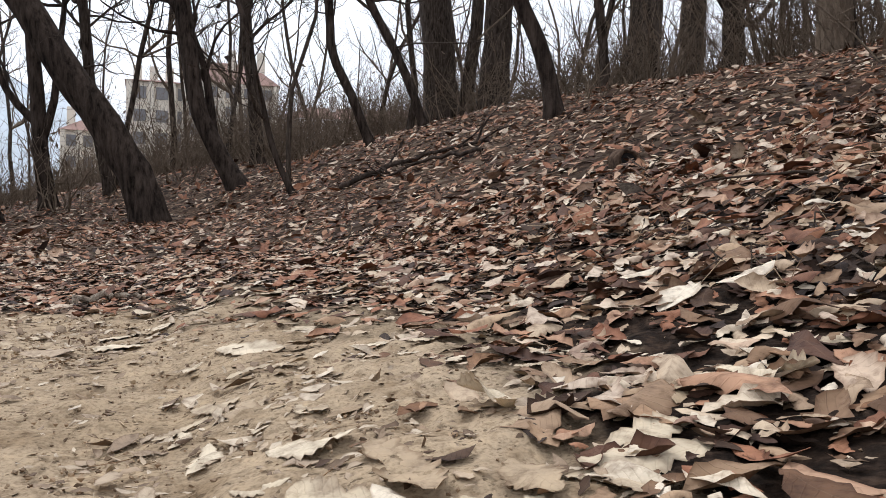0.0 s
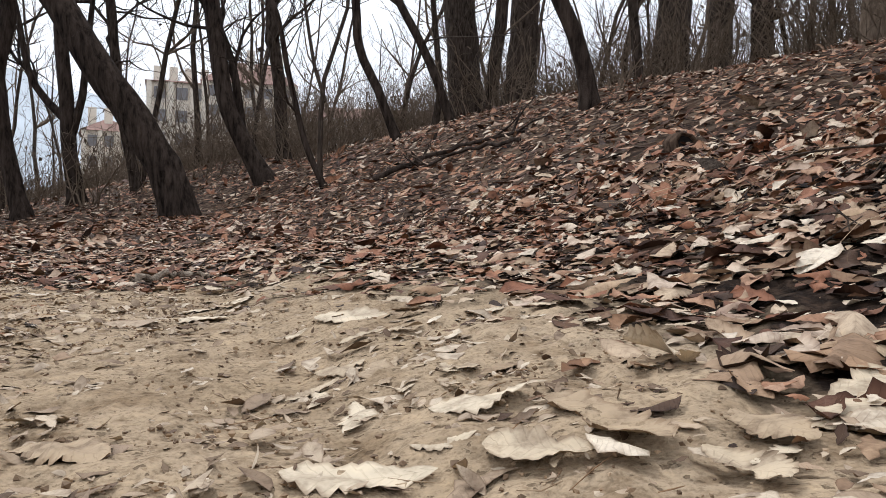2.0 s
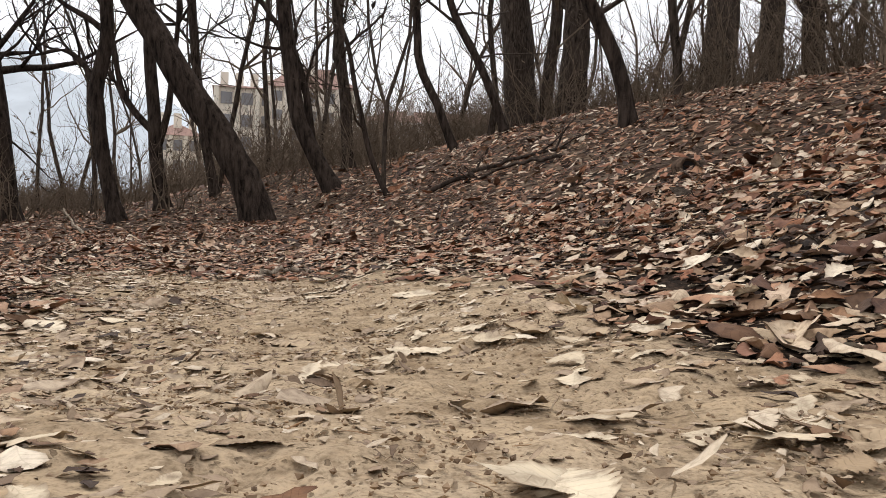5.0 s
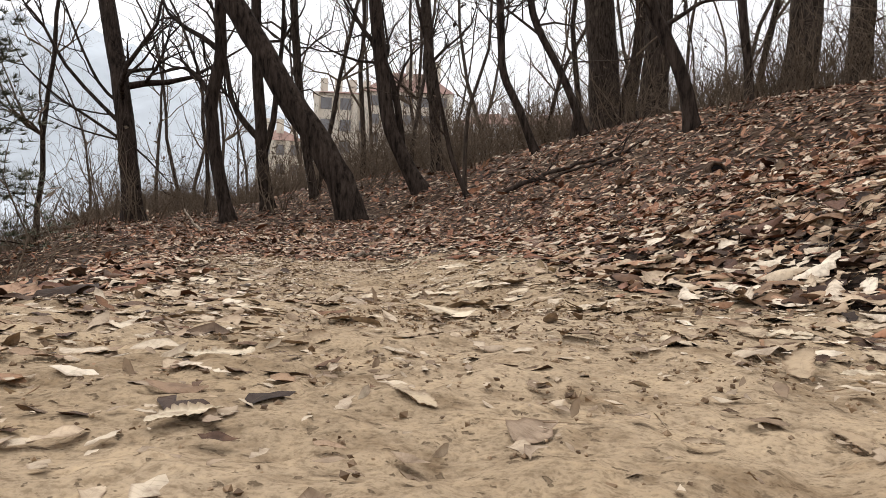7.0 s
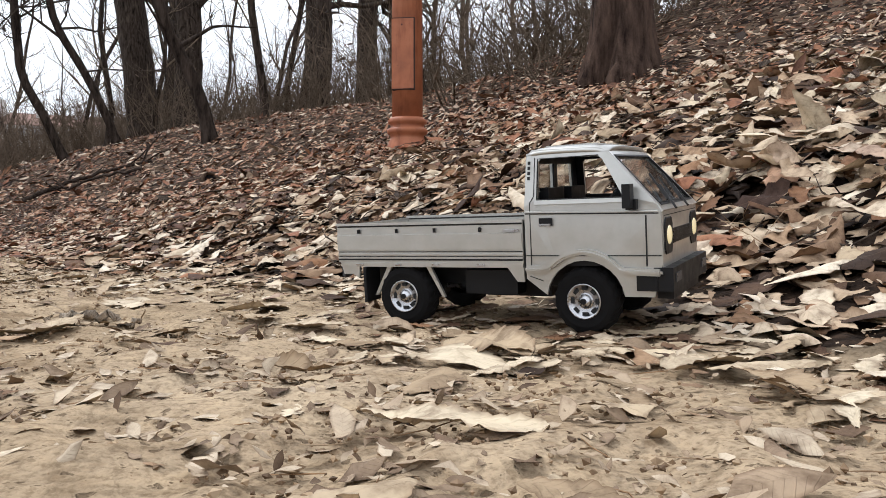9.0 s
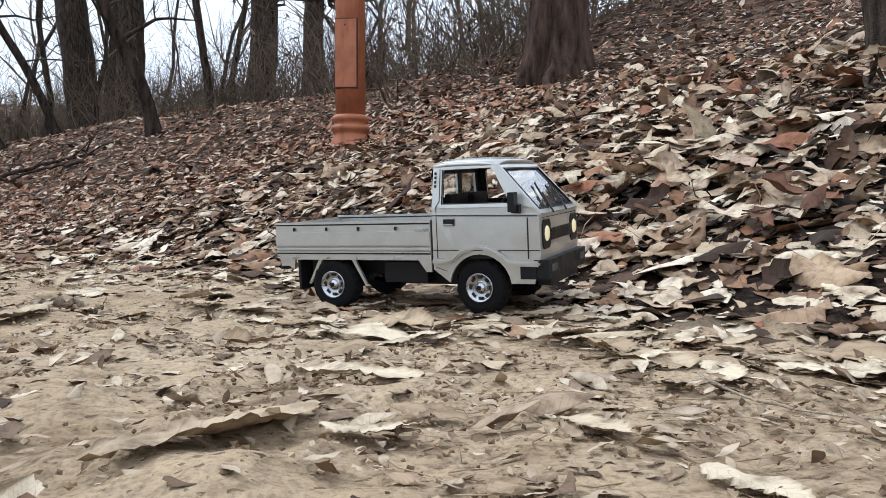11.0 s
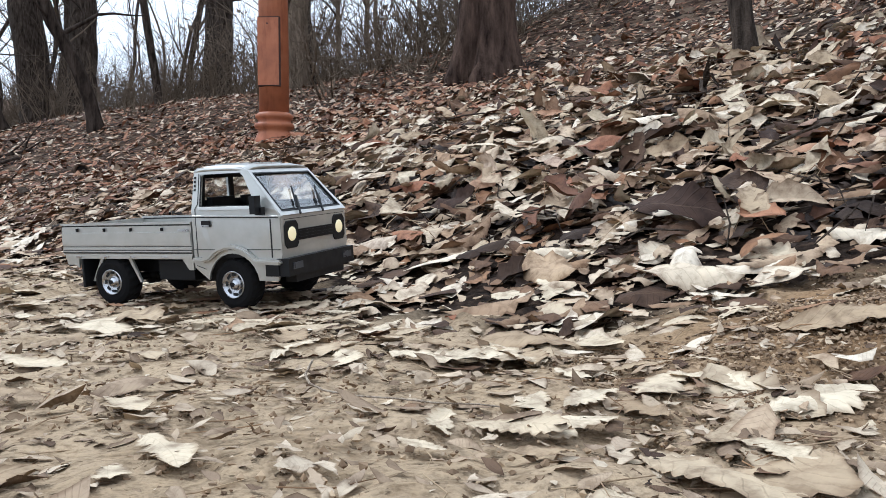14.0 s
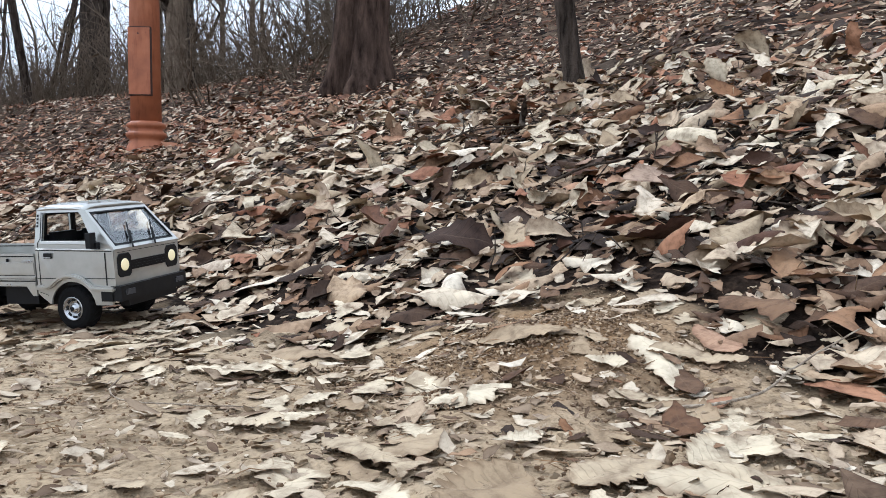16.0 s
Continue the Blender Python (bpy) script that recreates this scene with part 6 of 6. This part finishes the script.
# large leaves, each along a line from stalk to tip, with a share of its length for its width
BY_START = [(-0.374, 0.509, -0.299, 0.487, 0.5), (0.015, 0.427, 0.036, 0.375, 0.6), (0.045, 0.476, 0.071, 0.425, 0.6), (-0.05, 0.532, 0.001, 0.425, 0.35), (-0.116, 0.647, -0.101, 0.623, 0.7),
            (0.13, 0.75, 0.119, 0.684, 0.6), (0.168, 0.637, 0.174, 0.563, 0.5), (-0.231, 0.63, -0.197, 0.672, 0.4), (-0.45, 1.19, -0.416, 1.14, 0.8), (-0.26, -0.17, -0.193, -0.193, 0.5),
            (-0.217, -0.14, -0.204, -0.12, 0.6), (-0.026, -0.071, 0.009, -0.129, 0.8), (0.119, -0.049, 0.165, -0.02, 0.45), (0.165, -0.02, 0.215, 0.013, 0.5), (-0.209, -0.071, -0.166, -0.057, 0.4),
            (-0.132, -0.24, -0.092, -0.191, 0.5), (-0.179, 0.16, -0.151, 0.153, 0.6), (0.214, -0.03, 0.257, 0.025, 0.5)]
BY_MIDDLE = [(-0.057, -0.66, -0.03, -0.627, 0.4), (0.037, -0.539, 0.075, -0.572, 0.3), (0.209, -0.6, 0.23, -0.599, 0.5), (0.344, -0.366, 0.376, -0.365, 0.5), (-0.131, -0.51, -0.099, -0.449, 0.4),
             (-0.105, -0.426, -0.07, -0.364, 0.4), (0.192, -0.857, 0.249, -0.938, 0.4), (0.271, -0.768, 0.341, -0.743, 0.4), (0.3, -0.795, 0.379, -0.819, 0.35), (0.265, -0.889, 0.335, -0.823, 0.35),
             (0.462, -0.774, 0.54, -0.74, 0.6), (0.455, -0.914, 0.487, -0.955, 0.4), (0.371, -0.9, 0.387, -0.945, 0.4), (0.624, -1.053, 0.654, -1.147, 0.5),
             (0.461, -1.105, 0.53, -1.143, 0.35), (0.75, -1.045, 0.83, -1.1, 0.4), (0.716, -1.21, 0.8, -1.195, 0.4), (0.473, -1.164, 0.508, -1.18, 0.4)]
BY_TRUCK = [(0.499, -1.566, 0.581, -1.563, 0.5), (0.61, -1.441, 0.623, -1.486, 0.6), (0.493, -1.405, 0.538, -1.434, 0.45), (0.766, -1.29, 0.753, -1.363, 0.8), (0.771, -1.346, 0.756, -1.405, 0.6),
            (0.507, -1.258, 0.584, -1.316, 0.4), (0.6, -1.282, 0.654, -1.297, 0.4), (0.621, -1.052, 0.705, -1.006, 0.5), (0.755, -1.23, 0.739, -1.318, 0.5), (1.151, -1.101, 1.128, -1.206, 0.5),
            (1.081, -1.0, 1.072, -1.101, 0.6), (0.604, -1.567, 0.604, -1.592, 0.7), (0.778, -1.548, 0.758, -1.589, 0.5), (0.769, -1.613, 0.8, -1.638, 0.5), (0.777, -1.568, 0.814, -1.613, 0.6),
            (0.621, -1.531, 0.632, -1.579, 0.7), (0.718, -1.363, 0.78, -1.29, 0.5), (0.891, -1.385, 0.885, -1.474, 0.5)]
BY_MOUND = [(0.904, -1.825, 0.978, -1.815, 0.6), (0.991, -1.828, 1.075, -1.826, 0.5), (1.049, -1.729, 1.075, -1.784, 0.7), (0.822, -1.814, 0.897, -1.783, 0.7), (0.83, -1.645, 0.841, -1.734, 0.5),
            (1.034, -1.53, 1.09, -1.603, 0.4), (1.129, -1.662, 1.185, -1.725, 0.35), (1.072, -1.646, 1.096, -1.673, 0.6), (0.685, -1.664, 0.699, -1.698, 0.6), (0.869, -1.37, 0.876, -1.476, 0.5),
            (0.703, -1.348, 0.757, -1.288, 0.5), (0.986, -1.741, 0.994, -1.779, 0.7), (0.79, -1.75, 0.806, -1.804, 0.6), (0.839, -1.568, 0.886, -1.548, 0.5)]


def large_leaf(seed, x0, y0, x1, y1, wide, curl=0.2, lean=0.0):
    """A big leaf lying between two places on the ground, its rims curling off it."""
    v, f, r, al = leaf_shape(seed, 31, True, curl, 9)
    v = v * np.array([1, wide / 0.5, 1])
    ln = math.hypot(x1 - x0, y1 - y0)
    c, s = (x1 - x0) / ln, (y1 - y0) / ln
    w = np.stack([v[:, 0] * c - v[:, 1] * s, v[:, 0] * s + v[:, 1] * c, v[:, 2]], -1) * ln
    cx, cy = (x0 + x1) / 2, (y0 + y1) / 2
    cz = float(ground_z(cx, cy))
    w[:, 2] = w[:, 2] - v[:, 1] * ln * lean + ground_z(w[:, 0] + cx, w[:, 1] + cy) - cz
    w[:, 2] += 0.003 - 0.7 * float((w[:, 2] + cz - ground_z(w[:, 0] + cx, w[:, 1] + cy)).min())
    ob = new("fallen_leaf", mesh_from("fallen_leaf", w.tolist(), f.tolist(), LEAF_PALE, True, {"vein": r, "along": al}))
    ob.parent = ground
    ob.location = (cx, cy, cz)
    ob["label"] = "large pale dry oak leaf"


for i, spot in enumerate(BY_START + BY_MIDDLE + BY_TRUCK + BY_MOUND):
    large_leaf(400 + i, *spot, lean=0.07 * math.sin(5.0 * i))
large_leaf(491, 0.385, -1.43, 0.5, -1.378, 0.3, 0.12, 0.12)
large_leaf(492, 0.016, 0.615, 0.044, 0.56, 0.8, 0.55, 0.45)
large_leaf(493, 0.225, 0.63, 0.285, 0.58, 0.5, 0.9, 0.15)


# ---- crumbs of soil ----
def clods(name, area, n, size, chance, material, label, seed):
    """Many small lumps of earth in one mesh."""
    rng = np.random.default_rng(seed)
    x, y = strew(rng, area, n, chance)
    k = len(x)
    octa = np.array([(1, 0, 0), (-1, 0, 0), (0, 1, 0), (0, -1, 0), (0, 0, 1), (0, 0, -1)], float)
    tri = np.array([(0, 2, 4), (2, 1, 4), (1, 3, 4), (3, 0, 4), (2, 0, 5), (1, 2, 5), (3, 1, 5), (0, 3, 5)])
    r = np.minimum(rng.lognormal(math.log(size), 0.45, k), size * 1.9)
    v = octa[None] * (r[:, None] * rng.uniform(0.55, 1.2, (k, 6)))[:, :, None]
    v = v @ turns(rng, k, 0.9)
    v[:, :, 2] *= 0.75
    v += np.stack([x, y, ground_z(x, y) + r * 0.3], -1)[:, None, :]
    f = (tri[None] + (np.arange(k) * 6)[:, None, None]).reshape(-1, 3)
    ob = new(name, mesh_from(name, v.reshape(-1, 3).tolist(), f.tolist(), material, False))
    ob.parent = ground
    return tagged(ob, label, kind="stuff")


SOIL = leaf_material("crumbled_soil", [(0.0, (0.08, 0.05, 0.03)), (0.3, (0.19, 0.125, 0.075)), (0.6, (0.33, 0.23, 0.14)), (0.85, (0.5, 0.38, 0.25)), (1.0, (0.13, 0.085, 0.052))])
bare_path = lambda x, y: (1 - litter(x, y)) * patchy(x, y)
clods("soil_crumbs", (0.85, 1.45, -1.9, -1.25), 90000, 0.0017, lambda x, y: (1 - litter(x, y)) * np.exp(-((x - 1.1) ** 2 + (y + 1.56) ** 2) / 0.16 ** 2), SOIL, "crumbled brown soil of a small mound", 51)
clods("path_crumbs", NEAR, 8000, 0.0018, bare_path, SOIL, "small crumbs of earth on the trodden path", 52)
x, y = strew(lr, NEAR, 3600, bare_path)
lay("leaf_flakes", CRUMB_SHAPES, lr, x, y, lr.lognormal(math.log(0.0085), 0.55, len(x)), 0.24, lr.uniform(0, 0.0015, len(x)), SCRAP, "small brown leaf flakes on the trodden path")
# big curled leaves on top of the litter of the bank
cr = np.random.default_rng(77)
for name, stuff, n in (("curled_leaves", LEAF_PALE, 75), ("curled_leaves_brown", LEAF, 75), ("curled_leaves_russet", LEAF_FAR, 60)):
    x, y = strew(cr, (0.9, 2.5, -2.4, 0.7), n, lambda x, y: (up_slope(x, y) > 0.3) * (up_slope(x, y) < 2.0) * off_mound(x, y) * soft_step((0.45 - y) / 0.2) * ~under_truck(x, y))
    lay(name, FINE_SHAPES, cr, x, y, np.clip(cr.lognormal(math.log(0.078), 0.25, len(x)), 0.05, 0.12), 0.3, cr.uniform(0.02, 0.042, len(x)), stuff, "large curled dry leaves lying loose on the bank")
# litter beside and behind the start of the walk
behind = lambda x, y: ~((y > -1.5 - 0.35 * x) & (y > 0.3 - 1.05 * (x + 1.5))) & ~inside(x, y)
for name, stuff, n in (("leaf_litter_behind", LEAF, 420), ("leaf_litter_behind_russet", LEAF_FAR, 330)):
    x, y = strew(cr, (-7.5, 6.5, -8, 4.5), n, lambda x, y: behind(x, y) * litter(x, y) * np.clip(2.6 / np.hypot(x - 0.4, y), 0.1, 1) ** 1.6)
    lay(name, PLAIN_SHAPES, cr, x, y, cr.lognormal(math.log(0.045), 0.35, len(x)), 0.12, cr.uniform(0, 0.02, len(x)), stuff, "dry brown leaf litter beside the path")

NEEDLE = leaf_material("dry_needle", [(0.0, (0.34, 0.2, 0.1)), (0.4, (0.2, 0.12, 0.07)), (0.7, (0.45, 0.34, 0.22))])
needle_heap("dry_needles", 380, 0.024, 0.0006, NEEDLE, "dry pine needles and grass bits on the dirt", lambda x, y: (1 - 0.8 * litter(x, y)) * patchy(x, y), 31)
needle_heap("pine_needles", 900, 0.04, 0.0006, NEEDLE, "dry pine needles strewn among flat leaves", lambda x, y: np.exp(-((x - 0.98) ** 2 + (y + 1.66) ** 2) / 0.2 ** 2), 35, 0.003)
needle_heap("thin_twigs", 9, 0.06, 0.0014, NEEDLE, "thin broken twigs on the ground", lambda x, y: 0.6 + 0 * x, 32)
needle_heap("litter_twigs", 130, 0.075, 0.0022, TWIG, "thin dark twigs and stalks lying in the leaf litter", lambda x, y: (litter(x, y) > 0.9) * ~under_truck(x, y) * (up_slope(x, y) < 1.8) * (up_slope(x, y) > 0.25), 33, 0.034)
needle_heap("litter_stalks", 110, 0.05, 0.0012, NEEDLE, "thin pale leaf stalks lying in the litter", lambda x, y: (litter(x, y) > 0.9) * ~under_truck(x, y) * (up_slope(x, y) < 1.5) * (up_slope(x, y) > 0.25), 34, 0.036)
